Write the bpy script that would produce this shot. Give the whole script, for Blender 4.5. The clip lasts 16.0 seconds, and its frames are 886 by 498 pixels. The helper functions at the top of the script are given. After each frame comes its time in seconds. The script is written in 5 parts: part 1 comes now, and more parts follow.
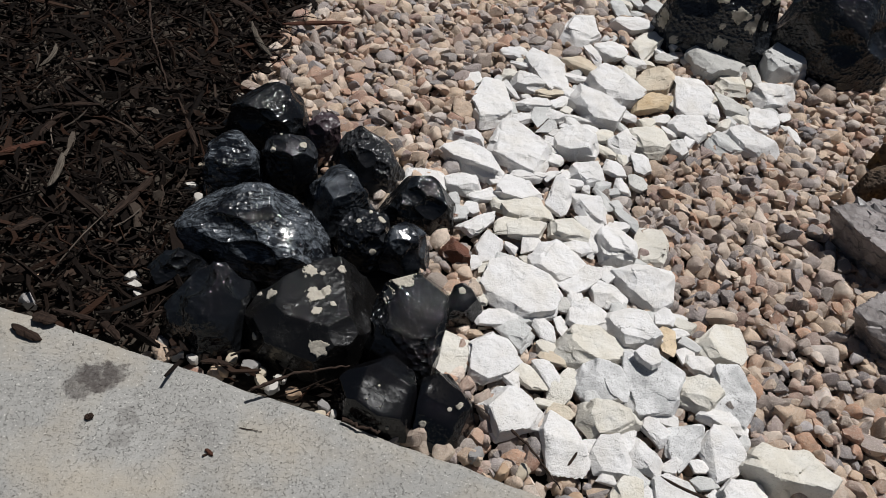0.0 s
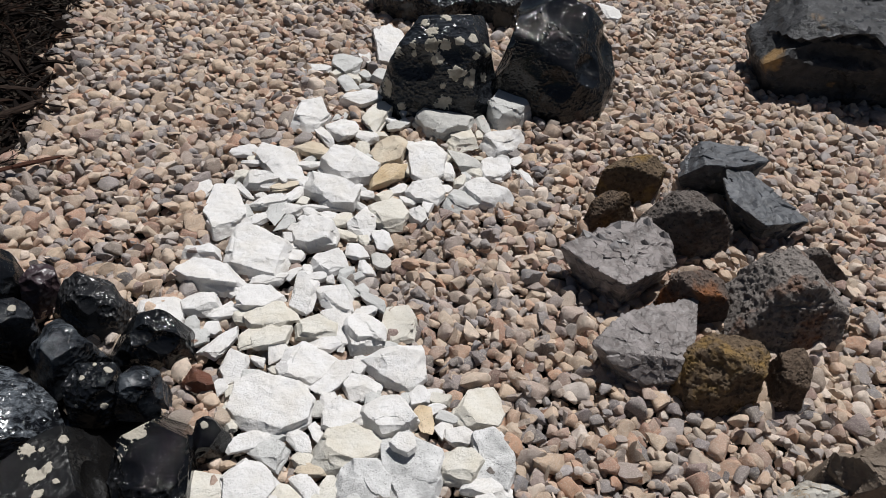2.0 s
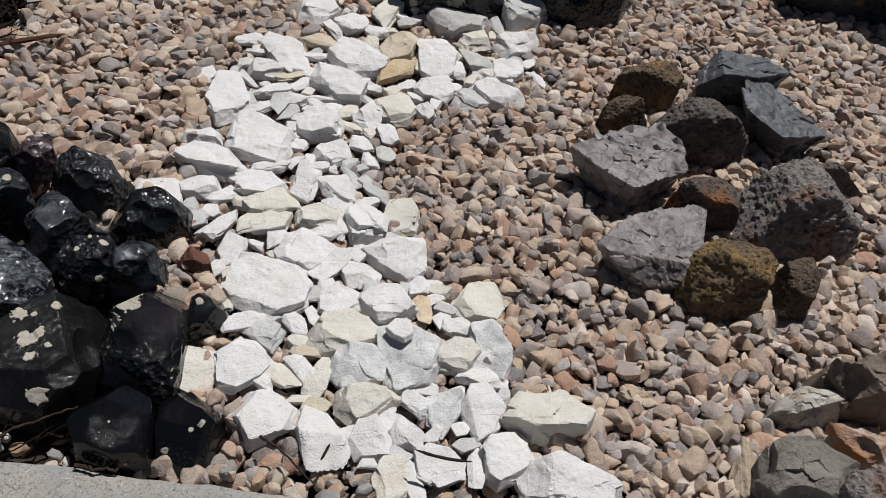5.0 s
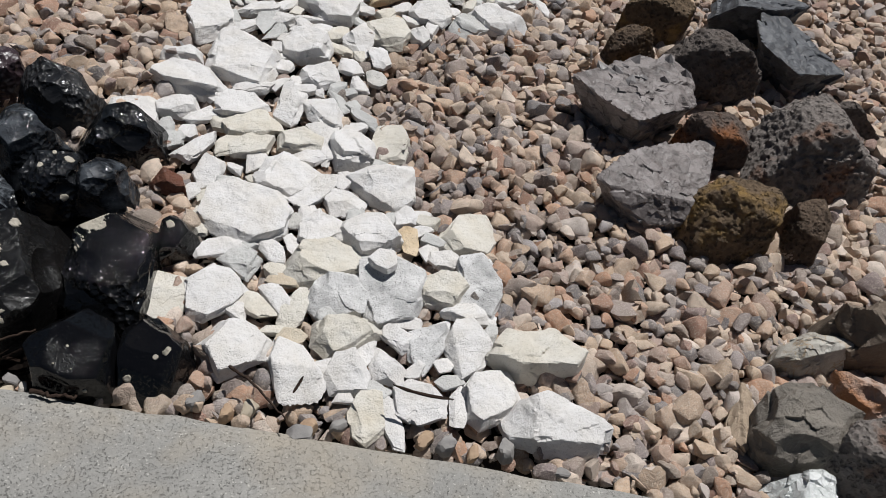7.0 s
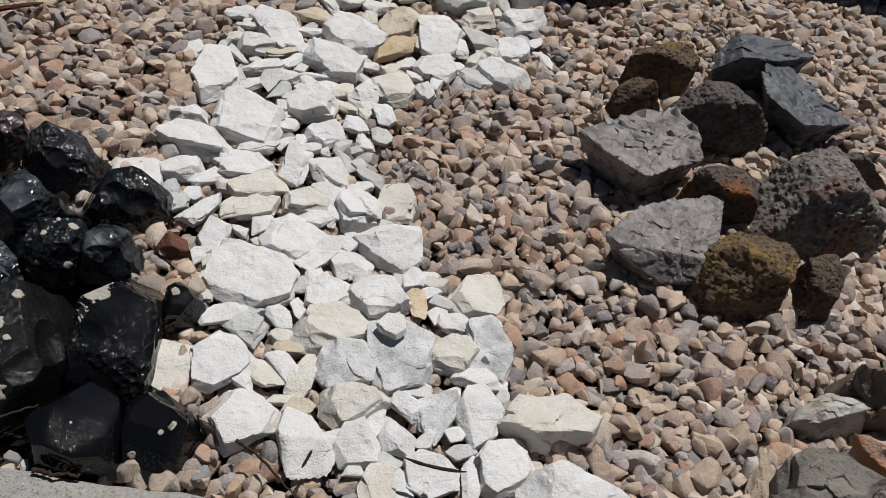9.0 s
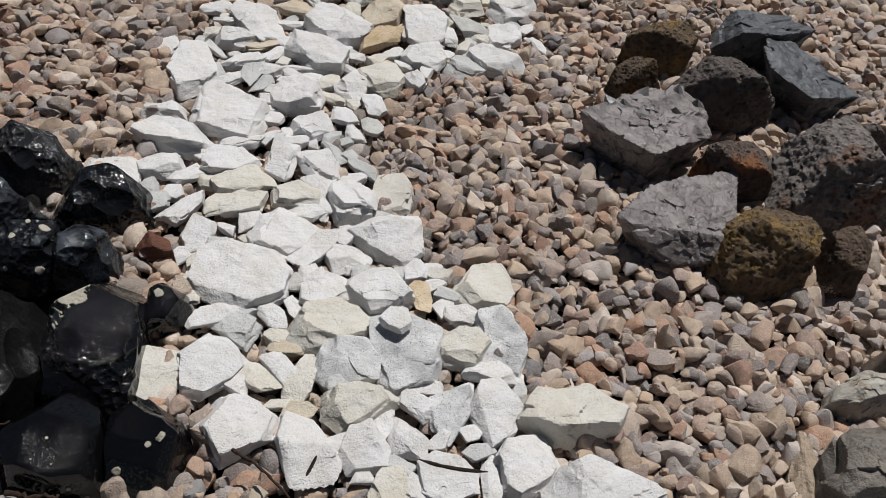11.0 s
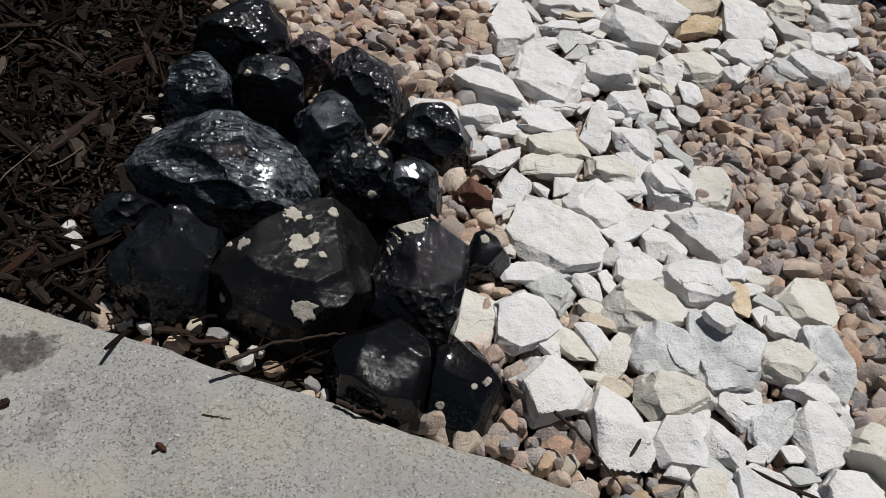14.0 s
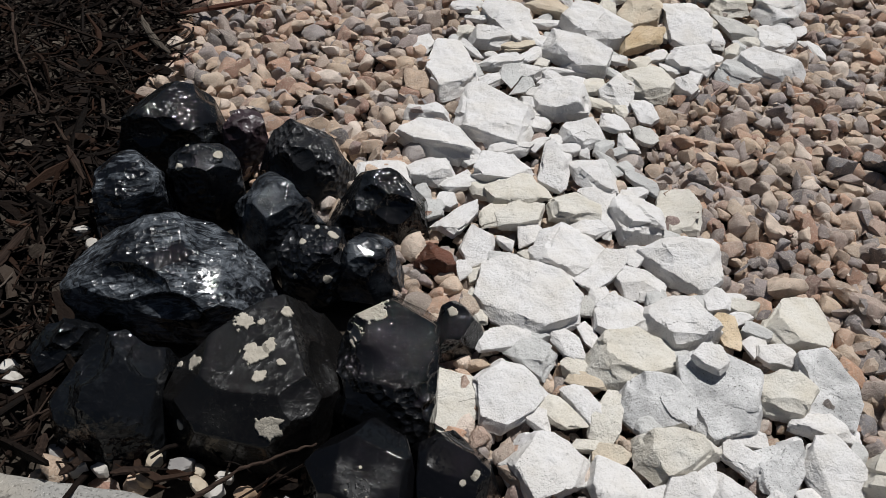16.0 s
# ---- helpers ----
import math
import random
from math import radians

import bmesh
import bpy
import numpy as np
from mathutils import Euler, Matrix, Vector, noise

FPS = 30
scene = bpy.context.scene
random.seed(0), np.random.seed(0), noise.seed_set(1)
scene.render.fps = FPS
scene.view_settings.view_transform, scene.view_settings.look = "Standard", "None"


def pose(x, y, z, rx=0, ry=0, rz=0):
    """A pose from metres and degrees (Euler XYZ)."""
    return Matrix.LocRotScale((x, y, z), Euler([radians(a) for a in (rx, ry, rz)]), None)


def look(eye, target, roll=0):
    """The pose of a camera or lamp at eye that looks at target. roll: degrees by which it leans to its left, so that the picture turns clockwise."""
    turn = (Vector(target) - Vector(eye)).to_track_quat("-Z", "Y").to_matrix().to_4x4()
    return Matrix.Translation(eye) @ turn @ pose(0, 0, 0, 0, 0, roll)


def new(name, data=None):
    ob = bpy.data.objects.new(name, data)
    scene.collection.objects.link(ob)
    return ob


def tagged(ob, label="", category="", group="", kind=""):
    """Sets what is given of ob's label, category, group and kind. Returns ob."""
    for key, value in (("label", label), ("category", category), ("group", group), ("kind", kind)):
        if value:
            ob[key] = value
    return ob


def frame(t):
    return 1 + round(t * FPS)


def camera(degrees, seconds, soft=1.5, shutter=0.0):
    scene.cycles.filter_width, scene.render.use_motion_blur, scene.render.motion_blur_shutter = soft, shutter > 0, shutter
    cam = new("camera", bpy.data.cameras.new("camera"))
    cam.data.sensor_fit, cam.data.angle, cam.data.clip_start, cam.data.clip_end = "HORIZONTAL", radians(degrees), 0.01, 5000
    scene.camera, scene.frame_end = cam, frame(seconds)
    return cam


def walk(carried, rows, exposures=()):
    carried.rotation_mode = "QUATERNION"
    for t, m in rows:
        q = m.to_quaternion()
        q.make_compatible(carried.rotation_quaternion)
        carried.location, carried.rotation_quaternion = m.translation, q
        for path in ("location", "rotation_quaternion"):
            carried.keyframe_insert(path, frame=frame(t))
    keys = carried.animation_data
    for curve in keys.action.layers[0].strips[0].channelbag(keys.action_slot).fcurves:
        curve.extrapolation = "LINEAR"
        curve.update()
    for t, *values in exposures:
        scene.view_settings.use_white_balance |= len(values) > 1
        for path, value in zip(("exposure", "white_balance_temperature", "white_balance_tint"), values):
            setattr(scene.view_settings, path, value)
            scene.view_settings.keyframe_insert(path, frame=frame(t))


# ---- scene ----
cam = camera(56.2, 16.0, soft=0.4)
PATH = [
    (0, (-0.032, -0.163, 0.867), (0.323, 1.215, -0.538), 12.3),
    (0.5, (0.004, -0.151, 0.898), (0.414, 1.239, -0.48), 10.8),
    (1, (0.067, -0.135, 0.922), (0.568, 1.264, -0.417), 8.8),
    (1.5, (0.119, -0.122, 0.953), (0.718, 1.271, -0.351), 7.4),
    (2, (0.145, -0.143, 0.948), (0.841, 1.221, -0.338), 7.9),
    (2.5, (0.146, -0.157, 0.938), (0.842, 1.189, -0.367), 7.7),
    (3, (0.136, -0.164, 0.916), (0.813, 1.148, -0.433), 9.0),
    (3.2, (0.134, -0.168, 0.906), (0.802, 1.144, -0.448), 8.9),
    (3.5, (0.135, -0.167, 0.895), (0.802, 1.109, -0.492), 10.2),
    (3.7, (0.137, -0.164, 0.89), (0.792, 1.099, -0.515), 10.4),
    (5.8, (0.151, -0.188, 0.875), (0.806, 1.081, -0.525), 10.8),
    (6, (0.152, -0.193, 0.869), (0.788, 1.075, -0.541), 10.3),
    (6.5, (0.18, -0.176, 0.834), (0.792, 1.013, -0.653), 11.4),
    (7, (0.183, -0.155, 0.817), (0.817, 1.03, -0.665), 12.8),
    (7.5, (0.179, -0.139, 0.818), (0.823, 1.068, -0.641), 13.1),
    (8, (0.175, -0.125, 0.83), (0.823, 1.106, -0.607), 12.1),
    (8.5, (0.176, -0.115, 0.831), (0.817, 1.136, -0.591), 11.3),
    (9, (0.183, -0.116, 0.829), (0.828, 1.129, -0.598), 11.6),
    (9.2, (0.184, -0.118, 0.827), (0.835, 1.123, -0.6), 11.7),
    (11.3, (0.177, -0.073, 0.723), (0.867, 1.195, -0.661), 9.7),
    (11.5, (0.158, -0.059, 0.713), (0.835, 1.196, -0.691), 12.2),
    (12, (0.111, -0.053, 0.713), (0.671, 1.248, -0.7), 11.3),
    (12.5, (0.073, -0.044, 0.701), (0.575, 1.283, -0.709), 11.9),
    (13, (0.043, -0.044, 0.696), (0.491, 1.302, -0.713), 12.1),
    (13.5, (0.02, -0.05, 0.687), (0.416, 1.307, -0.728), 11.6),
    (14, (-0.006, -0.04, 0.672), (0.343, 1.309, -0.763), 11.4),
    (14.5, (-0.019, -0.038, 0.669), (0.286, 1.318, -0.768), 10.7),
    (15, (-0.023, -0.026, 0.67), (0.284, 1.34, -0.758), 10.1),
    (15.5, (-0.014, -0.003, 0.68), (0.334, 1.374, -0.727), 8.2),
    (16, (0.027, 0.043, 0.683), (0.422, 1.4, -0.732), 4.2),
]
EXPOSURES = [(0, 0.1), (1.5, 0.15), (2.5, 0.08), (3.5, 0.0), (7, 0.03), (9, -0.05), (11.5, -0.1), (12.5, -0.12), (13.5, -0.06), (14.5, 0.0), (16, 0.0)]
walk(cam, [(t, look(eye, target, roll)) for t, eye, target, roll in PATH], EXPOSURES)

# ---- daylight ----
SUN_AZ, SUN_EL = 40.0, 66.0
world = bpy.data.worlds.new("sky")
scene.world = world
world.use_nodes = True
wn = world.node_tree.nodes
sky = wn.new("ShaderNodeTexSky")
sky.sky_type, sky.sun_disc = "NISHITA", False
sky.sun_elevation, sky.sun_rotation = radians(SUN_EL), radians(90 - SUN_AZ)
world.node_tree.links.new(sky.outputs[0], wn["Background"].inputs[0])
wn["Background"].inputs[1].default_value = 0.024
sun = new("sun", bpy.data.lights.new("sun", "SUN"))
sun.data.energy, sun.data.angle, sun.data.color = 4.15, radians(0.5), (1.0, 0.995, 0.985)
toward = Vector((math.cos(radians(SUN_AZ)) * math.cos(radians(SUN_EL)), math.sin(radians(SUN_AZ)) * math.cos(radians(SUN_EL)), math.sin(radians(SUN_EL))))
sun.matrix_world = look(toward * 10, (0, 0, 0))


# ---- materials ----
class Mat:
    """A small builder of node materials."""

    def __init__(self, name, rough=0.8, spec=0.4):
        self.m = bpy.data.materials.new(name)
        self.m.use_nodes = True
        self.t = self.m.node_tree
        self.p = self.t.nodes["Principled BSDF"]
        self.p.inputs["Roughness"].default_value = rough
        self.p.inputs["Specular IOR Level"].default_value = spec
        tc, info = self.t.nodes.new("ShaderNodeTexCoord"), self.t.nodes.new("ShaderNodeObjectInfo")
        self.rand = info.outputs["Random"]
        self.obj = tc.outputs["Object"]
        self.co = self.vec("ADD", self.obj, self.vec("SCALE", (13.0, 7.0, 3.0), scale=self.rand))

    def put(self, socket, v):
        if hasattr(v, "is_output"):
            self.t.links.new(v, socket)
        else:
            socket.default_value = v

    def vec(self, op, a, b=None, scale=None):
        n = self.t.nodes.new("ShaderNodeVectorMath")
        n.operation = op
        self.put(n.inputs[0], a)
        if b is not None:
            self.put(n.inputs[1], b)
        if scale is not None:
            self.put(n.inputs["Scale"], scale)
        return n.outputs["Value"] if op in ("DISTANCE", "LENGTH") else n.outputs[0]

    def num(self, op, a, b=0.0):
        n = self.t.nodes.new("ShaderNodeMath")
        n.operation = op
        self.put(n.inputs[0], a)
        self.put(n.inputs[1], b)
        return n.outputs[0]

    def noise(self, scale, detail=4.0, co=None, rough=0.55, distort=0.0):
        n = self.t.nodes.new("ShaderNodeTexNoise")
        self.put(n.inputs["Vector"], co or self.co)
        n.inputs["Scale"].default_value, n.inputs["Detail"].default_value = scale, detail
        n.inputs["Roughness"].default_value, n.inputs["Distortion"].default_value = rough, distort
        return n.outputs[0]

    def cells(self, scale, feature="F1", co=None, out="Distance"):
        n = self.t.nodes.new("ShaderNodeTexVoronoi")
        n.feature = feature
        self.put(n.inputs["Vector"], co or self.co)
        n.inputs["Scale"].default_value = scale
        return n.outputs[out]

    def ramp(self, fac, lo, hi, a=0.0, b=1.0):
        n = self.t.nodes.new("ShaderNodeMapRange")
        self.put(n.inputs["Value"], fac)
        for k, v in zip(("From Min", "From Max", "To Min", "To Max"), (lo, hi, a, b)):
            n.inputs[k].default_value = v
        return n.outputs[0]

    def mix(self, fac, a, b):
        n = self.t.nodes.new("ShaderNodeMix")
        n.data_type = "RGBA"
        self.put(n.inputs[0], fac)
        for s, v in ((n.inputs[6], a), (n.inputs[7], b)):
            self.put(s, (*v, 1.0) if isinstance(v, tuple) else v)
        return n.outputs[2]

    def colors(self, fac, stops):
        n = self.t.nodes.new("ShaderNodeValToRGB")
        self.put(n.inputs[0], fac)
        e = n.color_ramp.elements
        while len(e) < len(stops):
            e.new(0.5)
        for k, (pos, c) in zip(e, stops):
            k.position, k.color = pos, (*c, 1.0)
        return n.outputs[0]

    def island(self):
        return self.t.nodes.new("ShaderNodeNewGeometry").outputs["Random Per Island"]

    def bump(self, height, dist, strength=1.0, normal=None):
        n = self.t.nodes.new("ShaderNodeBump")
        n.inputs["Strength"].default_value, n.inputs["Distance"].default_value = strength, dist
        self.put(n.inputs["Height"], height)
        if normal is not None:
            self.put(n.inputs["Normal"], normal)
        return n.outputs[0]

    def done(self, color, rough=None, normal=None):
        self.put(self.p.inputs["Base Color"], color)
        if rough is not None:
            self.put(self.p.inputs["Roughness"], rough)
        if normal is not None:
            self.put(self.p.inputs["Normal"], normal)
        return self.m


def limestone_material(name, base, stain, amount, specks):
    m = Mat(name, 0.9, 0.25)
    blot = m.ramp(m.noise(28.0, 5.0), 0.5 - amount * 0.25, 0.72)
    grain = m.noise(260.0, 3.0)
    c = m.mix(blot, base, stain)
    c = m.mix(m.ramp(m.noise(9.0, 3.0), 0.35, 0.75, 0.0, 0.6), c, tuple(0.85 * v for v in base))
    c = m.mix(m.ramp(m.noise(150.0, 5.0, None, 0.7), 0.56, 0.75, 0.0, 0.45), c, tuple(0.62 * v for v in stain))
    c = m.mix(m.ramp(m.noise(520.0, 2.0), 0.62, 0.7, 0.0, specks), c, (0.16, 0.15, 0.14))
    pits = m.ramp(m.noise(330.0, 4.0, None, 0.7), 0.58, 0.68, 0.0, 0.4)
    c = m.mix(pits, c, tuple(0.5 * v for v in stain))
    flat = m.ramp(m.noise(20.0, 2.0), 0.4, 0.65)
    n = m.bump(m.noise(75.0, 6.0, None, 0.62), 0.0042, 0.7)
    n = m.bump(m.num("MULTIPLY", m.noise(170.0, 5.0, None, 0.65), flat), 0.0034, 0.8, n)
    n = m.bump(m.num("MULTIPLY", m.ramp(m.cells(230.0), 0.05, 0.3), flat), 0.0014, 0.6, n)
    n = m.bump(m.noise(420.0, 3.0, None, 0.7), 0.0013, 0.7, n)
    return m.done(c, m.ramp(grain, 0.3, 0.7, 0.8, 1.0), n)


LIMESTONE = {
    "white": (limestone_material("chalk white limestone", (0.685, 0.667, 0.655), (0.615, 0.58, 0.535), 0.5, 0.25), "chalky white angular limestone chunk lying on gravel"),
    "pale": (limestone_material("pale grey limestone", (0.56, 0.555, 0.54), (0.44, 0.43, 0.41), 0.9, 0.5), "pale grey rough limestone chunk lying on gravel"),
    "cream": (limestone_material("cream limestone", (0.65, 0.625, 0.575), (0.57, 0.515, 0.42), 1.0, 0.25), "cream-stained limestone chunk lying on gravel"),
    "tan": (limestone_material("tan limestone", (0.52, 0.42, 0.31), (0.6, 0.54, 0.44), 1.0, 0.3), "tan weathered limestone chunk among white stones"),
    "grey": (limestone_material("grey limestone", (0.4, 0.39, 0.37), (0.6, 0.58, 0.54), 1.0, 0.9), "rough grey limestone chunk among white stones"),
    "speckled": (limestone_material("speckled limestone", (0.63, 0.62, 0.61), (0.27, 0.268, 0.265), 0.25, 1.0), "grey-white speckled limestone chunk lying on gravel"),
    "rusty": (limestone_material("rusty limestone", (0.47, 0.345, 0.205), (0.72, 0.6, 0.45), 1.0, 0.9), "rust-brown crusted stone among white limestone"),
}


def obsidian_material(name, dust_sheen=0.0, streak=0.0, rough=0.1, tint=(0.005, 0.0055, 0.007), chip=0.5, dust_sheen_col=(0.22, 0.245, 0.275)):
    m = Mat(name, rough, 0.4)
    film = m.noise(22.0, 5.0)
    # grey film: some dust, and the sky's sheen painted into the colour
    mask = m.ramp(film, 0.62 - 0.3 * dust_sheen, 0.85 - 0.2 * dust_sheen, 0.0, 0.55 * min(1.0, dust_sheen * 1.5))
    if streak:
        turned = m.vec("MULTIPLY", m.co, (26.0, 110.0, 110.0))
        lines = m.noise(1.0, 6.0, turned, 0.65, 1.2)
        mask = m.num("MAXIMUM", mask, m.ramp(m.num("MULTIPLY", lines, m.ramp(film, 0.3, 0.5, 0.6, 1.0)), 0.4, 0.62, 0.0, streak * 0.8))
    c = m.mix(mask, tint, dust_sheen_col)
    n = m.bump(m.cells(30.0, "SMOOTH_F1"), 0.008 * chip, 0.6)
    n = m.bump(m.noise(60.0, 4.0, None, 0.5, 0.6), 0.003 * chip, 0.6, n)
    crackle = m.num("MULTIPLY", m.cells(120.0, "F1"), m.ramp(m.noise(24.0, 3.0), 0.46, 0.58))
    n = m.bump(crackle, 0.0065 * chip, 0.9, n)
    n = m.bump(m.ramp(m.noise(300.0, 3.0), 0.55, 0.75), 0.001, 0.5, n)
    return m.done(c, m.num("MAXIMUM", m.ramp(m.noise(24.0, 3.0), 0.48, 0.7, rough * 0.6, rough + 0.22), m.num("MULTIPLY", mask, 0.8)), n)


def lava_material(name, base, second, patch, amount):
    m = Mat(name, 0.95, 0.2)
    c = m.mix(m.noise(120.0, 5.0), base, second)
    c = m.mix(m.ramp(m.noise(16.0, 4.0), 0.62 - 0.25 * amount, 0.72), c, patch)
    c = m.mix(m.ramp(m.noise(240.0, 3.0), 0.66, 0.74, 0.0, 0.5), c, (0.35, 0.31, 0.26))
    n = m.bump(m.ramp(m.cells(120.0), 0.0, 0.5), 0.007, 1.0)
    n = m.bump(m.noise(150.0, 6.0, None, 0.7), 0.006, 0.9, n)
    return m.done(c, None, n)


def quartz_material(name, base, second, dirt, rough=0.25):
    m = Mat(name, rough, 0.4)
    bent = m.vec("ADD", m.co, m.vec("SCALE", (0.03, 0.03, 0.03), scale=m.noise(40.0, 3.0)))
    crystal = m.cells(58.0, "F1", bent, "Color")
    c = m.mix(m.ramp(crystal, 0.1, 0.9), base, second)
    c = m.mix(m.ramp(m.noise(18.0, 5.0), 0.45, 0.7, 0.0, 0.75), c, tuple(1.25 * v for v in second))
    seam = m.ramp(m.cells(58.0, "DISTANCE_TO_EDGE", bent), 0.0, 0.07, 1.0, 0.0)
    c = m.mix(m.num("MULTIPLY", seam, m.ramp(m.noise(30.0, 3.0), 0.4, 0.6, 0.0, 0.7)), c, dirt)
    c = m.mix(m.ramp(m.noise(34.0, 6.0, None, 0.65), 0.54, 0.7, 0.0, 0.85), c, dirt)
    c = m.mix(m.ramp(m.noise(260.0, 4.0, None, 0.7), 0.55, 0.7, 0.0, 0.5), c, tuple(1.5 * v for v in second))
    n = m.bump(m.noise(110.0, 6.0, None, 0.65), 0.003, 0.6)
    n = m.bump(m.cells(64.0, "SMOOTH_F1", bent), 0.009, 0.7, n)
    n = m.bump(m.noise(400.0, 3.0), 0.001, 0.6, n)
    m.p.inputs["Subsurface Weight"].default_value = 0.2
    m.p.inputs["Subsurface Radius"].default_value = (0.012, 0.011, 0.011)
    return m.done(c, m.ramp(m.noise(60.0), 0.35, 0.7, rough + 0.2, 0.75), n)


def boulder_material(name, base, second, patch, amount, rough=0.75):
    m = Mat(name, rough, 0.35)
    c = m.mix(m.ramp(m.noise(14.0, 6.0, None, 0.6, 0.8), 0.35, 0.65), base, second)
    c = m.mix(m.ramp(m.noise(10.0, 5.0), 0.66 - 0.22 * amount, 0.74 - 0.2 * amount), c, patch)
    c = m.mix(m.ramp(m.noise(300.0, 3.0), 0.6, 0.75, 0.0, 0.4), c, (0.1, 0.09, 0.08))
    n = m.bump(m.noise(60.0, 7.0, None, 0.62), 0.011, 0.8)
    n = m.bump(m.noise(260.0, 4.0), 0.002, 0.7, n)
    return m.done(c, m.ramp(m.noise(30.0), 0.35, 0.7, rough - 0.25, 0.95), n)


def gravel_material():
    m = Mat("mixed river gravel", 0.75, 0.35)
    r = m.island()
    c = m.colors(r, [(0.0, (0.378, 0.281, 0.218)), (0.1, (0.567, 0.414, 0.297)), (0.2, (0.284, 0.241, 0.233)), (0.3, (0.630, 0.492, 0.381)), (0.4, (0.462, 0.295, 0.208)), (0.48, (0.420, 0.364, 0.342)), (0.56, (0.158, 0.146, 0.150)), (0.64, (0.567, 0.424, 0.307)), (0.72, (0.714, 0.601, 0.515)), (0.79, (0.315, 0.291, 0.297)), (0.86, (0.49, 0.29, 0.19)), (0.91, (0.347, 0.207, 0.158)), (0.96, (0.221, 0.212, 0.223)), (1.0, (0.588, 0.453, 0.337))])
    c = m.mix(m.ramp(m.noise(70.0, 5.0), 0.4, 0.75, 0.0, 0.55), c, (0.2, 0.165, 0.13))
    c = m.mix(m.ramp(m.noise(420.0, 3.0), 0.5, 0.72, 0.0, 0.5), c, (0.56, 0.5, 0.42))
    c = m.mix(m.ramp(m.noise(360.0, 4.0, m.obj, 0.7), 0.58, 0.7, 0.0, 0.4), c, (0.13, 0.105, 0.08))
    n = m.bump(m.noise(150.0, 5.0, None, 0.65), 0.0032, 0.8)
    n = m.bump(m.noise(600.0, 3.0), 0.001, 0.7, n)
    return m.done(c, m.ramp(m.noise(200.0), 0.3, 0.7, 0.6, 0.95), n)


def bark_material(name, light):
    m = Mat(name, 0.9, 0.08)
    r = m.island()
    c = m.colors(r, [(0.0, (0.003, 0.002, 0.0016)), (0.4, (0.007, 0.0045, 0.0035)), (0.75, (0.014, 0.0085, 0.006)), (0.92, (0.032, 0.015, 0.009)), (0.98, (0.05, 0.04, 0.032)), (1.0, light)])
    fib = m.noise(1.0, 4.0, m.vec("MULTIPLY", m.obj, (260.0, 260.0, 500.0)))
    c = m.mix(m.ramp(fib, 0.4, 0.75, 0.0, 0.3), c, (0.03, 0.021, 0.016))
    return m.done(c, m.ramp(fib, 0.3, 0.7, 0.6, 0.95), m.bump(fib, 0.0015, 0.8))


def concrete_material(blots):
    m = Mat("weathered concrete", 0.9, 0.3)
    c = m.mix(m.ramp(m.noise(5.0, 6.0), 0.3, 0.7), (0.25, 0.244, 0.228), (0.34, 0.33, 0.308))
    c = m.mix(m.ramp(m.noise(38.0, 6.0), 0.35, 0.7, 0.0, 0.45), c, (0.22, 0.213, 0.197))
    c = m.mix(m.ramp(m.noise(330.0, 3.0), 0.62, 0.72, 0.0, 0.3), c, (0.1, 0.097, 0.09))
    c = m.mix(m.ramp(m.noise(140.0, 5.0, None, 0.7), 0.5, 0.72, 0.0, 0.6), c, (0.17, 0.163, 0.15))
    c = m.mix(m.ramp(m.noise(290.0, 2.0), 0.64, 0.7, 0.0, 0.8), c, (0.5, 0.48, 0.44))
    warp = m.vec("ADD", m.obj, m.vec("SCALE", (0.015, 0.015, 0.015), scale=m.noise(90.0, 3.0)))
    holes = m.num("MULTIPLY", m.ramp(m.cells(150.0, "F1", warp), 0.22, 0.14), m.ramp(m.noise(260.0, 2.0), 0.44, 0.54))
    holes = m.num("MAXIMUM", holes, m.num("MULTIPLY", m.ramp(m.noise(380.0, 4.0, None, 0.7), 0.57, 0.63), m.ramp(m.noise(13.0, 4.0), 0.36, 0.6, 0.25, 1.0)))
    c = m.mix(m.num("MULTIPLY", holes, 0.6), c, (0.07, 0.066, 0.06))
    c = m.mix(m.ramp(m.noise(9.0, 5.0), 0.46, 0.66, 0.0, 0.6), c, (0.36, 0.31, 0.24))
    c = m.mix(m.ramp(m.noise(4.0, 6.0, None, 0.65), 0.5, 0.7, 0.0, 0.5), c, (0.2, 0.195, 0.185))
    edge = m.ramp(m.noise(90.0, 5.0), 0.25, 0.75, -0.008, 0.008)
    flat = m.vec("MULTIPLY", m.obj, (1.0, 1.0, 0.0))
    for bx, by, br, dark in blots:
        d = m.num("ADD", m.vec("DISTANCE", flat, (bx, by, 0.0)), edge)
        c = m.mix(m.num("MULTIPLY", m.ramp(d, br, br * 0.8, 0.0, dark), m.ramp(m.noise(200.0, 4.0), 0.3, 0.6, 0.55, 1.0)), c, (0.06, 0.05, 0.046))
    n = m.bump(m.num("SUBTRACT", 1.0, holes), 0.0015, 0.7)
    n = m.bump(m.noise(420.0, 4.0), 0.0012, 0.6, n)
    n = m.bump(m.noise(18.0, 3.0), 0.004, 0.3, n)
    return m.done(c, None, n)


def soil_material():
    m = Mat("soil darkened as shade", 0.95, 0.2)
    # soil kept extra dark, so bare gaps in the pile look shaded
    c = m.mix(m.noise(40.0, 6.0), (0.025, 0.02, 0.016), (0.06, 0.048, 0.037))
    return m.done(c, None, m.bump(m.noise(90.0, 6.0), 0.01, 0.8))


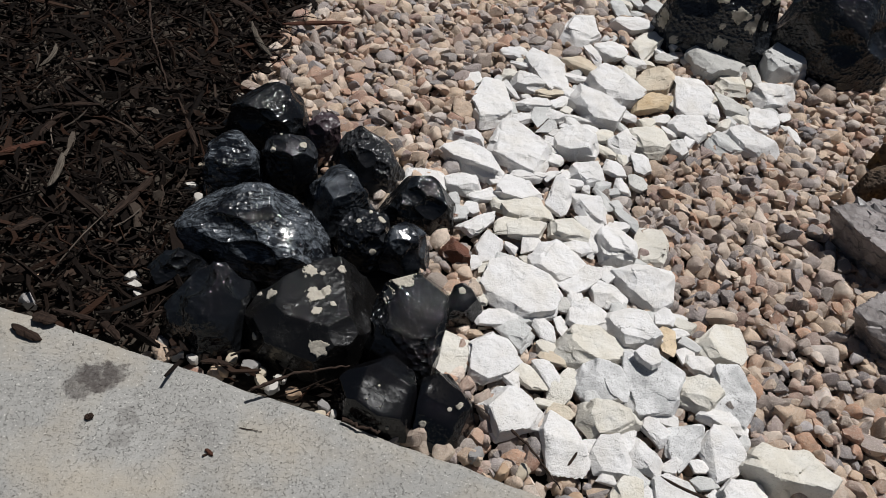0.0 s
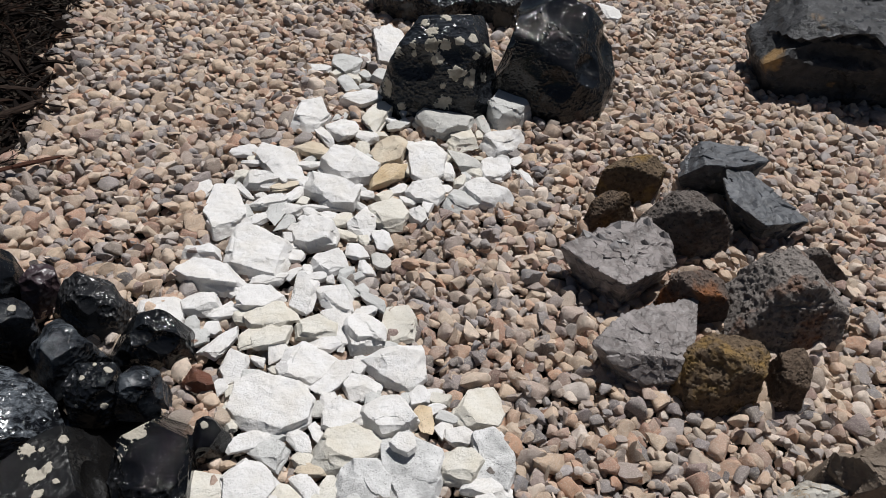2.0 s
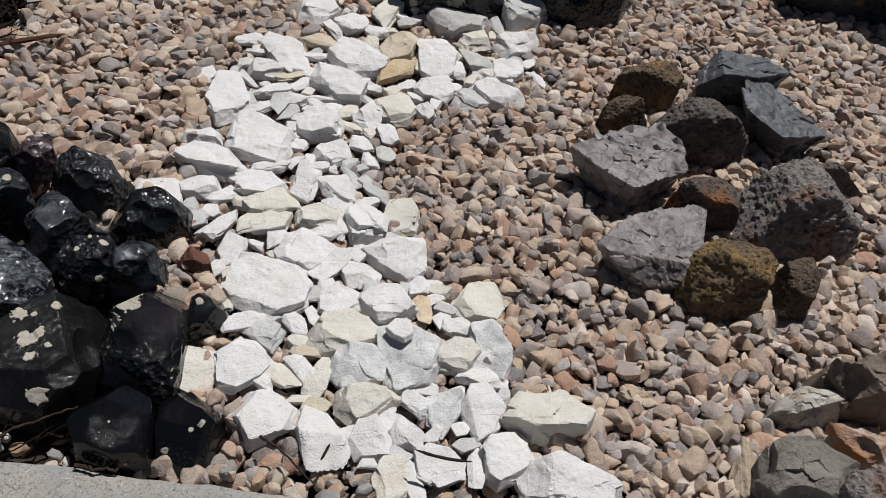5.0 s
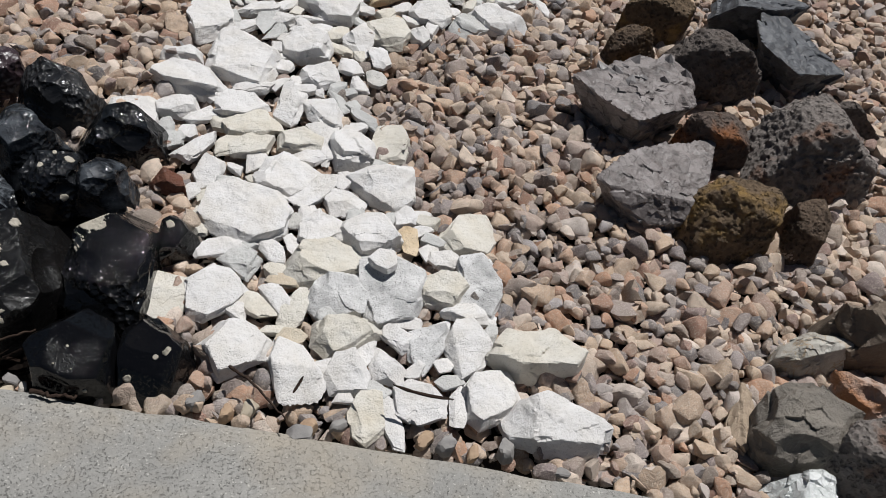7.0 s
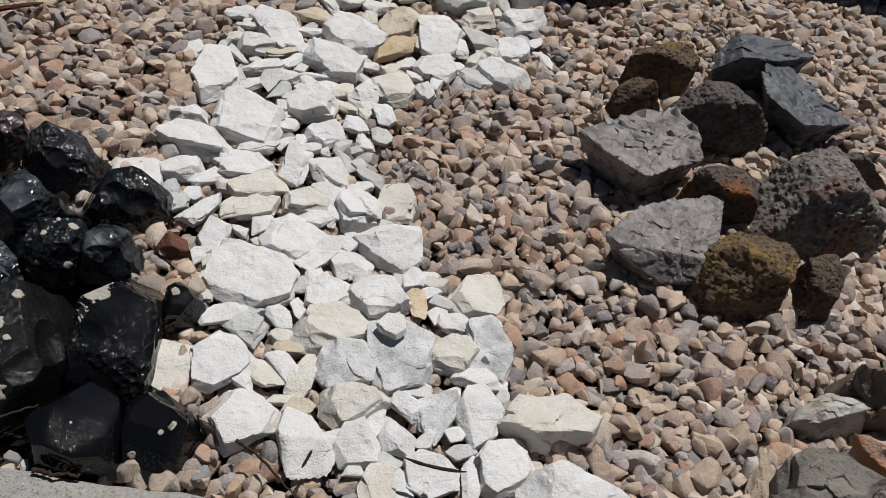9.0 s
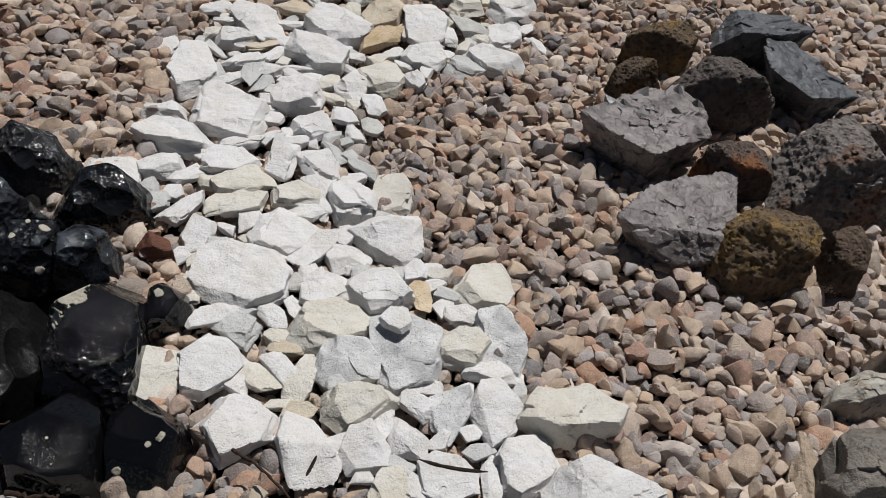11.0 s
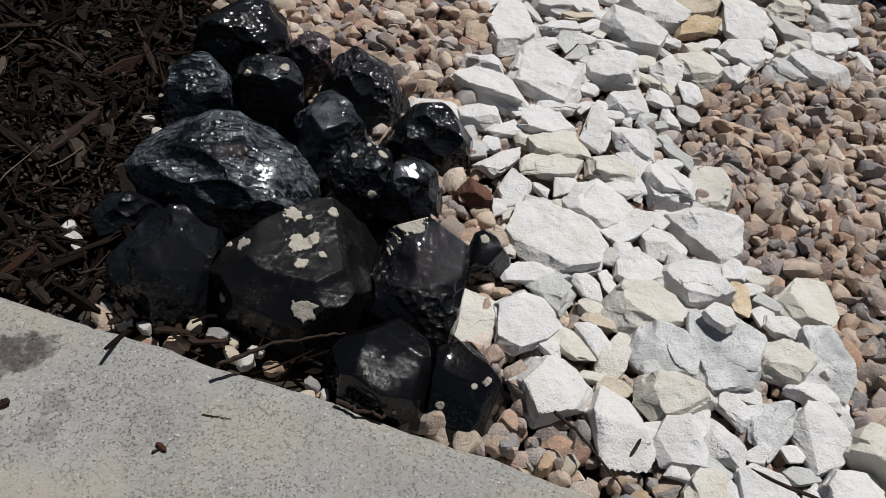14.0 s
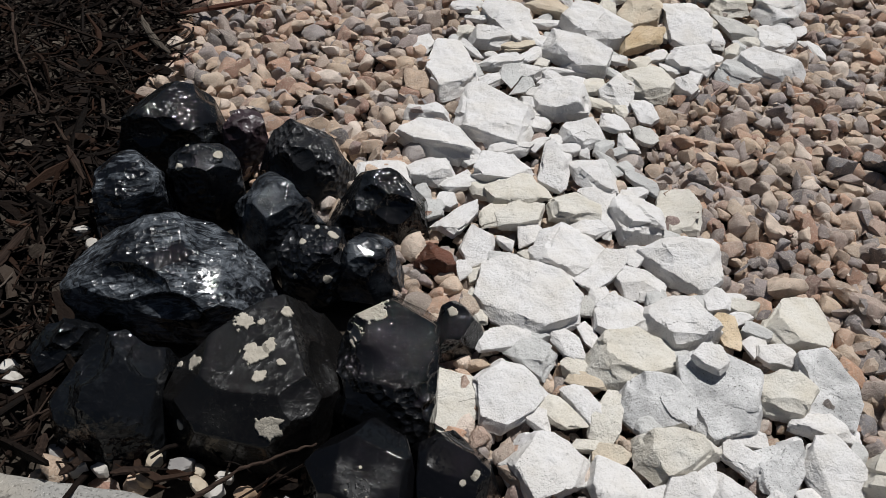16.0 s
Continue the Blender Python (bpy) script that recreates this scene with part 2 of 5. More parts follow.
OBSIDIAN = {
    "glassy": (obsidian_material("glassy obsidian", 0.14, 0.0, 0.1, (0.005, 0.0054, 0.0062), 0.45), "glossy black obsidian chunk with chipped faces"),
    "streaked": (obsidian_material("streaked obsidian", 0.34, 0.62, 0.14, chip=0.7), "large black obsidian chunk with grey streaked crust"),
    "spotted": (obsidian_material("spotted obsidian", 0.45, 0.0, 0.2, chip=1.0, dust_sheen_col=(0.09, 0.095, 0.105)), "black obsidian chunk with pale grey spots"),
    "purple": (obsidian_material("purplish volcanic stone", 0.3, 0.0, 0.5, (0.035, 0.022, 0.026), 0.8, dust_sheen_col=(0.12, 0.09, 0.09)), "dull purplish-brown volcanic stone beside obsidian"),
    "matte": (obsidian_material("dull obsidian", 0.45, 0.0, 0.34, (0.014, 0.014, 0.015), 1.0, dust_sheen_col=(0.1, 0.1, 0.1)), "dull black pitted obsidian chunk"),
    # bluish face: dust plus painted sky sheen
    "dusty_sheen": (obsidian_material("dusty sheened obsidian", 0.6, 0.25, 0.14, chip=0.5), "black obsidian chunk with bluish face, dust and sky sheen in its colour"),
    "snowflake": (obsidian_material("snowflake obsidian", 0.1, 0.12, 0.1, chip=0.7), "black obsidian boulder with white snowflake blotches"),
}
LAVA = {
    "ochre": (lava_material("ochre scoria", (0.065, 0.047, 0.035), (0.221, 0.156, 0.098), (0.312, 0.189, 0.052), 0.45), "ochre-crusted porous lava rock"),
    "brown": (lava_material("brown scoria", (0.058, 0.042, 0.034), (0.182, 0.130, 0.091), (0.169, 0.098, 0.039), 0.5), "dark brown porous lava rock"),
    "dark": (lava_material("dark scoria", (0.065, 0.055, 0.049), (0.195, 0.166, 0.150), (0.078, 0.047, 0.031), 0.4), "dark pitted scoria rock"),
    "rust": (lava_material("rusty scoria", (0.065, 0.049, 0.043), (0.182, 0.140, 0.117), (0.286, 0.098, 0.023), 0.45), "brown lava rock with rusty orange patch"),
    "grey": (lava_material("grey scoria", (0.098, 0.085, 0.078), (0.325, 0.286, 0.260), (0.195, 0.078, 0.031), 0.4), "rough grey lava rock with rust-brown stains"),
}
QUARTZ = {
    "smoky": (quartz_material("smoky quartz", (0.05, 0.052, 0.058), (0.1, 0.104, 0.112), (0.03, 0.028, 0.028), 0.14), "blue-grey quartz chunk with crystalline faces"),
    "druse": (quartz_material("druse quartz", (0.115, 0.098, 0.092), (0.23, 0.204, 0.196), (0.04, 0.033, 0.03), 0.12), "grey crystalline quartz cluster chunk"),
    "pale": (quartz_material("honey quartz", (0.3, 0.275, 0.235), (0.4, 0.38, 0.34), (0.32, 0.21, 0.1), 0.2), "pale translucent quartz chunk"),
    "milky": (quartz_material("milky quartz", (0.46, 0.48, 0.465), (0.6, 0.61, 0.6), (0.3, 0.31, 0.3), 0.3), "milky white quartz chunk"),
}
BOULDER = {
    "brown": (boulder_material("brown boulder stone", (0.13, 0.1, 0.076), (0.21, 0.165, 0.125), (0.08, 0.062, 0.05), 0.5), "brown rounded boulder resting on gravel"),
    "agate": (boulder_material("banded agate", (0.42, 0.33, 0.28), (0.5, 0.44, 0.4), (0.42, 0.2, 0.1), 0.9, 0.5), "orange and grey banded agate chunk"),
    "slate": (boulder_material("grey slaty stone", (0.11, 0.097, 0.082), (0.22, 0.195, 0.165), (0.06, 0.052, 0.046), 0.5, 0.5), "dark grey-brown layered rock chunk"),
    "tan": (boulder_material("tan river stone", (0.34, 0.26, 0.19), (0.42, 0.33, 0.24), (0.25, 0.19, 0.14), 0.4), "long tan river stone in the gravel"),
    "chert": (boulder_material("dark chert", (0.014, 0.0145, 0.016), (0.055, 0.055, 0.058), (0.3, 0.18, 0.07), 0.25, 0.4), "large dark grey chert boulder with orange patch"),
}
GRAVEL, SOIL = gravel_material(), soil_material()
BARK = bark_material("shredded bark", (0.13, 0.105, 0.085))


# ---- shapes ----
def icosphere(level):
    bm = bmesh.new()
    bmesh.ops.create_icosphere(bm, subdivisions=level, radius=1.0)
    v = np.array([p.co[:] for p in bm.verts])
    f = np.array([[p.index for p in q.verts] for q in bm.faces])
    bm.free()
    return v, f


ICO = {n: icosphere(n) for n in (1, 2, 3, 4, 5, 6, 7)}


def mesh_of(name, verts, faces, material, smooth=True, crease=0):
    me = bpy.data.meshes.new(name)
    me.from_pydata(np.asarray(verts).tolist(), [], faces.tolist() if isinstance(faces, np.ndarray) else faces)
    me.materials.append(material)
    me.polygons.foreach_set("use_smooth", np.full(len(me.polygons), smooth))
    me.update()
    if crease:
        me.set_sharp_from_angle(angle=radians(crease))
    return me


# sides, shoulder planes, crispness of the edges, height of the top plane
KINDS = {"limestone": (2, 3, 220.0, 0.6), "obsidian": (3, 8, 110.0, 0.85), "lava": (3, 6, 40.0, 0.85), "quartz": (2, 5, 120.0, 0.85), "plate": (2, 1, 160.0, 0.85), "boulder": (3, 5, 70.0, 0.8), "overhung": (3, 5, 70.0, 0.8), "redstone": (1, 2, 120.0, 0.6)}
# angle past which an edge shows as a crease, in degrees
CREASE = {"limestone": 24, "obsidian": 22, "lava": 50, "quartz": 20, "plate": 20, "boulder": 30, "overhung": 30, "redstone": 25}


def facets(rng, d, kind):
    """Radii of a broken stone in the directions d: four faces along its axes, cut corners, shoulders, top and base."""
    corners, tops, sharp, top = KINDS[kind]
    corners += int(rng.integers(0, 2))
    az = np.array([0.0, 0.25, 0.5, 0.75]) + rng.uniform(-0.07, 0.07, 4)
    cut = (rng.permutation(4)[:corners] + 0.5 + rng.uniform(-0.2, 0.2, corners)) / 4
    az = np.concatenate([az, cut, rng.uniform(0, 1, tops)]) * math.tau
    inc = np.concatenate([rng.uniform(-0.22, 0.2, 4 + corners), rng.uniform(0.6, 1.15, tops)])
    n = np.stack([np.cos(az) * np.cos(inc), np.sin(az) * np.cos(inc), np.sin(inc)], axis=1)
    c = np.concatenate([rng.uniform(0.8, 0.95, 4), rng.uniform(0.8, 1.05, corners), rng.uniform(0.72, 0.95, tops)])
    extra = np.array([[rng.normal() * 0.16, rng.normal() * 0.16, 1.0], [0, 0, -1.0]])
    extra /= np.linalg.norm(extra, axis=1)[:, None]
    n, c = np.vstack([n, extra]), np.append(c, [top, 0.6])
    k = np.maximum(d @ n.T, 1e-4) / c
    big = k.max(1)
    return 1.0 / (big * ((k / big[:, None]) ** sharp).sum(1) ** (1.0 / sharp))


def sized(v, length, wa, wb, h, sink=0.14):
    """Stretch a stone to its length, its widths at both ends and its height."""
    lo, hi = v.min(0), v.max(0)
    v = (v - (lo + hi) / 2) / (hi - lo)
    w = np.interp(v[:, 0], [-0.4, 0.4], [wa, wb])
    return np.stack([v[:, 0] * length, v[:, 1] * w, (v[:, 2] + 0.5) * h * (1 + sink) - sink * h], axis=1)


def carved(rng, d, kind, cuts, h, sink=0.14):
    """A stone struck to shape by upright cuts (bearing, distance from its middle), with shoulders, a top and a base."""
    _, tops, sharp, top = KINDS[kind]
    tall, reach = h * (1 + sink), max(c for _, c in cuts)
    az = np.radians([a for a, _ in cuts])
    inc = rng.uniform(-0.16, 0.16, len(cuts)) + {"limestone": 0.16, "quartz": 0.15, "plate": -0.35, "lava": 0.12, "obsidian": 0.17, "overhung": -0.45}.get(kind, 0.0)
    c = np.array([q for _, q in cuts]) * np.cos(inc)
    low = min(q for _, q in cuts)
    az2, inc2 = rng.uniform(0, math.tau, tops), rng.uniform(0.55, 1.1, tops)
    c2 = (low * np.cos(inc2) + tall * 0.5 * np.sin(inc2)) * rng.uniform(0.72 if kind in ("quartz", "plate", "lava", "obsidian") else 0.8, 1.0, tops)
    az, inc, c = np.append(az, az2), np.append(inc, inc2), np.append(c, c2)
    n = np.stack([np.cos(az) * np.cos(inc), np.sin(az) * np.cos(inc), np.sin(inc)], axis=1)
    face = -0.28 if kind == "obsidian" else 0.0
    lean = 0.15 if kind == "limestone" else 0.1
    extra = np.array([[rng.normal() * lean, face + rng.normal() * lean, 1.0], [0, 0, -1.0]])
    extra /= np.linalg.norm(extra, axis=1)[:, None]
    n, c = np.vstack([n, extra]), np.append(c, [tall * 0.5, tall * 0.5])
    d = d * (1.0, 1.0, min(1.0, tall / reach))
    d = d / np.linalg.norm(d, axis=1)[:, None]
    k = np.maximum(d @ n.T, 1e-6) / c
    big = k.max(1)
    v = d / (big * ((k / big[:, None]) ** sharp).sum(1) ** (1.0 / sharp))[:, None]
    return v, np.array([reach, reach, tall * 0.5])


def roughen(v, d, amp, freq, seed, octaves=4):
    off = Vector((seed * 1.7, seed * 0.9, -seed * 2.3))
    k = np.array([noise.fractal(Vector(p) * freq + off, 0.9, 2.1, octaves) for p in v])
    return v + d * (k * amp)[:, None]


SEED, PLACED = [10], []


def scoops(rng, v, d, count, small, large, bite):
    """Hollow shells struck out of the surface by spheres, with crisp ridges between them."""
    d = v / np.linalg.norm(v, axis=1)[:, None]
    for e in rng.normal(size=(count, 3)):
        e[2] = abs(e[2]) * 0.9
        e /= np.linalg.norm(e)
        r = rng.uniform(small, large)
        reach = np.linalg.norm(v[np.argmax(d @ e)])
        c = e * (reach + r - bite * rng.uniform(0.4, 1.0))
        along = d @ c
        gap = along ** 2 - (c @ c - r * r)
        s = along - np.sqrt(np.maximum(gap, 0.0))
        own = np.linalg.norm(v, axis=1)
        v = d * np.where((gap > 0) & (s > 0), np.minimum(own, s), own)[:, None]
    return v


def chips(rng, v, d, count, tilt, step):
    """Break the surface into many small flat faces, each leaning its own way."""
    seeds = rng.normal(size=(count, 3))
    seeds /= np.linalg.norm(seeds, axis=1)[:, None]
    near = np.argmax(d @ seeds.T, axis=1)
    lean, off = rng.normal(size=(count, 3)) * tilt, rng.normal(size=count) * step
    return v * (1 + off[near] + ((d - seeds[near]) * lean[near]).sum(1))[:, None]


def chunk(kind, name, x, y, z, length, wa, wb, h, angle, material, level=4, rough=0.02, freq=18.0, shaper=None, cuts=()):
    """One stone: it is length long, wa wide at its back end, wb at its front end and h high."""
    SEED[0] += 1
    rng = np.random.default_rng(SEED[0])
    d, f = ICO[level]
    if cuts:
        v, half = carved(rng, d, kind, cuts, h)
        if shaper is not None:
            v = shaper(rng, v / half, d) * half
        v[:, 2] += h * 0.43
    else:
        v = d * facets(rng, d, kind)[:, None]
        if shaper is not None:
            v = shaper(rng, v, d)
        v = sized(v, length, wa, wb, h)
    v = roughen(v, d, rough * min(length, max(wa, wb)), freq, SEED[0] % 97)
    ob = new(name, mesh_of(name, v, f, material, True, CREASE[kind]))
    ob.matrix_world = pose(x, y, z, 0, 0, angle)
    PLACED.append((kind, x, y, length, max(wa, wb), radians(angle)))
    return ob


def limestone(x, y, z, length, wa, wb, h, angle, tone="white", cuts=()):
    def broken(rng, v, d):
        return chips(rng, scoops(rng, v, d, 4, 0.8, 2.2, 0.07), d, 12, 0.06, 0.008) if length > 0.04 else v
    mat, label = LIMESTONE[tone]
    ob = chunk("limestone", "limestone_chunk", x, y, z, length, wa * 1.06, wb * 1.06, h * 0.66, angle, mat, 5 if length > 0.045 else 4, 0.014, 70.0, broken, [(a, q * 1.09) for a, q in cuts])
    return tagged(ob, label, "stone", "white limestone chunks")


def crust_material():
    m = Mat("tan mineral crust", 0.95, 0.2)
    c = m.mix(m.noise(170.0, 5.0), (0.24, 0.215, 0.175), (0.52, 0.475, 0.4))
    return m.done(c, None, m.bump(m.noise(260.0, 4.0), 0.002, 0.8))


CRUST = crust_material()
MIDS = {}


def crust_patch(stone, centre, br, ragged=0.55):
    """A crust round a place on the surface of a stone, 1 mm thick."""
    me = stone.data
    faces, rim = [], {}
    mid = np.array([p.center[:] for p in me.polygons]) if stone.name not in MIDS else MIDS[stone.name]
    MIDS[stone.name] = mid
    for k in np.flatnonzero(np.linalg.norm(mid - np.array(centre), axis=1) < br * 2.0):
        p = me.polygons[int(k)]
        q = p.center
        if (q - centre).length < br * (1.0 + ragged * noise.fractal(q * 130.0, 0.9, 2.0, 3)):
            faces.append(tuple(p.vertices))
            for a, b in zip(p.vertices, (*p.vertices[1:], p.vertices[0])):
                rim[(a, b)] = True
    if len(faces) < 4:
        return
    verts, index = [], {}
    for f in faces:
        for k in f:
            if k not in index:
                index[k] = len(verts)
                v = me.vertices[k]
                verts.append(v.co + v.normal * 0.0011)
    out = [tuple(index[k] for k in f) for f in faces]
    for a, b in [e for e in rim if (e[1], e[0]) not in rim]:
        for k in (a, b):
            if ("low", k) not in index:
                index[("low", k)] = len(verts)
                verts.append(me.vertices[k].co - me.vertices[k].normal * 0.0008)
        out.append((index[b], index[a], index[("low", a)], index[("low", b)]))
    patch = new("crust_patch", mesh_of("crust_patch", [tuple(v) for v in verts], out, CRUST))
    patch.parent = stone
    tagged(patch, "thin pale tan mineral crust")


def obsidian(x, y, z, length, wa, wb, h, angle, tone="glassy", blots=(), cuts=()):
    def struck(rng, v, d):
        if tone == "flaked":
            return scoops(rng, v, d, 40, 0.16, 0.42, 0.06)
        if tone == "patched":
            return scoops(rng, v, d, 6, 0.8, 1.8, 0.07)
        if tone == "ringed":
            return scoops(rng, v, d, 3, 1.2, 2.4, 0.05)
        return scoops(rng, v, d, 12, 0.35, 1.3, 0.1)
    if tone in OBSIDIAN:
        mat, label = OBSIDIAN[tone]
    elif tone == "patched":
        mat, label = obsidian_material("patched obsidian", 0.06, 0.0, 0.3, (0.006, 0.0056, 0.0054), 0.16, dust_sheen_col=(0.12, 0.11, 0.1)), "large glossy black obsidian with tan crust patches"
    elif tone == "flaked":
        mat, label = obsidian_material("flaked obsidian", 0.04, 0.0, 0.08, (0.003, 0.0032, 0.0036), chip=0.8), "long black obsidian block with flaked glossy face"
    else:
        mat, label = obsidian_material("ringed obsidian", 0.02, 0.0, 0.06, (0.003, 0.003, 0.0035), chip=0.05), "small glossy black obsidian with pale spots"
    ob = chunk("obsidian", "obsidian_chunk", x, y, z, length, wa, wb, h, angle, mat, 7 if blots and length > 0.08 else 6 if length > 0.06 else 5, 0.006, 16.0, struck, [(a, q * 1.06) for a, q in cuts])
    for bx, by, br in blots:
        spot = max((v.co for v in ob.data.vertices if math.hypot(v.co.x - bx, v.co.y - by) < 0.006), key=lambda c: c.z, default=None)
        if spot is not None:
            crust_patch(ob, spot.copy(), br, 0.18 if tone in ("spotted", "ringed") else 0.55)
    if tone == "snowflake":
        rng = np.random.default_rng(8)
        shown = [p.center.copy() for p in ob.data.polygons if p.normal.y < 0.5 and p.center.z > 0.02]
        for k in rng.permutation(len(shown))[:34]:
            crust_patch(ob, shown[k], rng.uniform(0.006, 0.015), 0.5)
    return tagged(ob, label, "stone", "obsidian pile")


def lava(x, y, z, length, wa, wb, h, angle, tone="dark", cuts=()):
    def pores(rng, v, d):
        off = Vector(rng.uniform(-9, 9, 3))
        k = np.array([noise.voronoi(Vector(p) * 9.0 + off)[0][0] for p in v])
        big = np.array([noise.cell(Vector(p) * 2.6 - off) for p in v])
        return v * (0.93 + 0.14 * np.clip(k, 0, 0.5) + 0.03 * big)[:, None]
    mat, label = LAVA[tone]
    ob = chunk("lava", "lava_rock", x, y, z, length, wa, wb, h, angle, mat, 6, 0.03, 60.0, pores, cuts)
    return tagged(ob, label, "rock", "lava and quartz pile")


def crystal_mesh(material):
    """A six-sided quartz point, one unit across, its tip up."""
    ring = [(math.cos(k * math.tau / 6) * 0.5, math.sin(k * math.tau / 6) * 0.5) for k in range(6)]
    verts = [(x, y, -1.0) for x, y in ring] + [(x * 0.92, y * 0.92, 0.1) for x, y in ring] + [(0.06, 0.03, 0.72)]
    faces = [(k, (k + 1) % 6, 6 + (k + 1) % 6, 6 + k) for k in range(6)] + [(6 + k, 6 + (k + 1) % 6, 12) for k in range(6)]
    me = bpy.data.meshes.new("crystal")
    me.from_pydata(verts, [], faces)
    me.materials.append(material)
    return me


CRYSTAL = {}


def crystal_material():
    m = Mat("clear grey quartz", 0.16, 0.6)
    c = m.mix(m.rand, (0.12, 0.11, 0.11), (0.26, 0.245, 0.24))
    c = m.mix(m.ramp(m.noise(2.5, 4.0), 0.4, 0.7, 0.0, 0.6), c, (0.12, 0.1, 0.095))
    return m.done(c, m.ramp(m.noise(3.0), 0.35, 0.7, 0.2, 0.6), m.bump(m.noise(4.0, 4.0), 0.002, 0.5))


CRYSTAL_GLASS = crystal_material()


def quartz(x, y, z, length, wa, wb, h, angle, tone="druse", cuts=()):
    def faced(rng, v, d):
        return chips(rng, v, d, 190 if tone == "druse" else 60, 0.15, 0.016)
    mat, label = QUARTZ[tone]
    ob = chunk("plate" if tone in ("druse", "smoky") else "quartz", "quartz_chunk", x, y, z, length, wa, wb, h * (0.78 if tone == "druse" else 0.9), angle, mat, 6, 0.008, 24.0, faced, [(a, q * (0.87 if tone in ("druse", "smoky") else 1.0)) for a, q in cuts])
    if tone == "druse" and wa > 0.14:
        if tone not in CRYSTAL:
            CRYSTAL[tone] = crystal_mesh(CRYSTAL_GLASS)
        rng = np.random.default_rng(SEED[0] + 500)
        faces = [p for p in ob.data.polygons if p.normal.z > 0.1 and p.center.z > 0.3 * h and p.center.y > 0.1 * wa]
        for k in rng.permutation(len(faces))[:11]:
            p = faces[k]
            lean = (p.normal * 1.2 + Vector(rng.normal(size=3)) * 0.42).normalized()
            c = new("crystal", CRYSTAL[tone])
            s = rng.uniform(0.016, 0.034)
            c.parent = ob
            c.matrix_local = Matrix.Translation(p.center - p.normal * s * 0.3) @ lean.to_track_quat("Z", "Y").to_matrix().to_4x4() @ Matrix.Rotation(rng.uniform(0, 6), 4, "Z") @ Matrix.Diagonal((s, s * rng.uniform(0.7, 1.1), s * 0.95, 1))
    return tagged(ob, label, "stone", "lava and quartz pile")


def boulder(x, y, z, length, wa, wb, h, angle, tone="brown", cuts=()):
    def broken(rng, v, d):
        return chips(rng, scoops(rng, v, d, 9, 0.4, 1.3, 0.1), d, 40, 0.12, 0.012)
    mat, label = BOULDER[tone]
    ob = chunk("overhung" if tone == "chert" else "boulder", "boulder", x, y, z, length, wa, wb, h, angle, mat, 6, 0.016, 40.0, broken, cuts)
    return tagged(ob, label, "rock")


def redstone(x, y, z, length, wa, wb, h, angle):
    mat = boulder_material("dark red stone", (0.09, 0.035, 0.02), (0.16, 0.06, 0.035), (0.05, 0.025, 0.02), 0.6, 0.6)
    ob = chunk("redstone", "red_stone", x, y, z, length, wa, wb, h, angle, mat, 4, 0.02, 20.0)
    return tagged(ob, "dark reddish-brown wedge of stone between black and white", "stone")


# ---- ground ----
def slab_edge(x):
    """The line along which the concrete meets the bed."""
    return 0.4 - 0.42 * x - 0.05 * x * x


def mulch_edge(y):
    """The line along which the bark meets the gravel."""
    return float(np.interp(y, [0.4, 1.04, 1.34, 1.92, 3.0], [-0.214, -0.108, -0.004, 0.131, 0.36]))


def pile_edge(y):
    """How far the bare soil under the obsidian pile reaches, its dark colour standing for shade."""
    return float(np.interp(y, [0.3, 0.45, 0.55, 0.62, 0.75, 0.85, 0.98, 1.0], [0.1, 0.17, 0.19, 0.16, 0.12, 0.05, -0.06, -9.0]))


def build_ground():
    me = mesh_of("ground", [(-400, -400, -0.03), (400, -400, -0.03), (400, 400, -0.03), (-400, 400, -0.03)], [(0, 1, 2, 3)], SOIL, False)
    tagged(new("ground", me), "bare soil under the bed, darkened like the shade between stones", "ground", kind="structure")
    # concrete slab with a rounded, slightly uneven arris
    rng = np.random.default_rng(3)
    xs = np.linspace(-3.0, 3.0, 601)
    wob = np.array([noise.fractal(Vector((x * 14.0, 1.3, 0)), 0.9, 2.0, 4) for x in xs]) * 0.004
    prof = [(-6.0, 0.012), (-0.1, 0.012), (-0.04, 0.0118), (-0.012, 0.0105), (-0.004, 0.007), (0.0, 0.0), (0.001, -0.1)]
    verts, faces = [], []
    for i, x in enumerate(xs):
        for off, z in prof:
            verts.append((x, slab_edge(x) + off + (wob[i] if off > -0.05 else 0), z + (wob[(i * 7) % 601] * 0.2 if off > -0.05 else 0)))
    n = len(prof)
    for i in range(len(xs) - 1):
        for j in range(n - 1):
            faces.append((i * n + j, (i + 1) * n + j, (i + 1) * n + j + 1, i * n + j + 1))
    slab = new("pavement", mesh_of("pavement", verts, faces, concrete_material(SLAB_BLOTS)))
    tagged(slab, "weathered grey concrete slab with dark stains", "pavement", kind="structure")


SLAB_BLOTS = [(-0.267, 0.436, 0.024, 0.75), (-0.252, 0.443, 0.024, 0.8), (-0.236, 0.451, 0.016, 0.75), (-0.211, 0.39, 0.014, 0.35), (-0.133, 0.362, 0.03, 0.14), (-0.215, 0.362, 0.014, 0.35)]
build_ground()


def scatter(step, seed, x0, x1, y0, y1, jitter=0.42):
    rng = np.random.default_rng(seed)
    xs, ys = np.arange(x0, x1, step), np.arange(y0, y1, step * 0.87)
    gx, gy = np.meshgrid(xs, ys)
    gx = gx + (np.arange(len(ys)) % 2)[:, None] * step / 2
    return rng, (gx + rng.uniform(-jitter, jitter, gx.shape) * step).ravel(), (gy + rng.uniform(-jitter, jitter, gy.shape) * step).ravel()


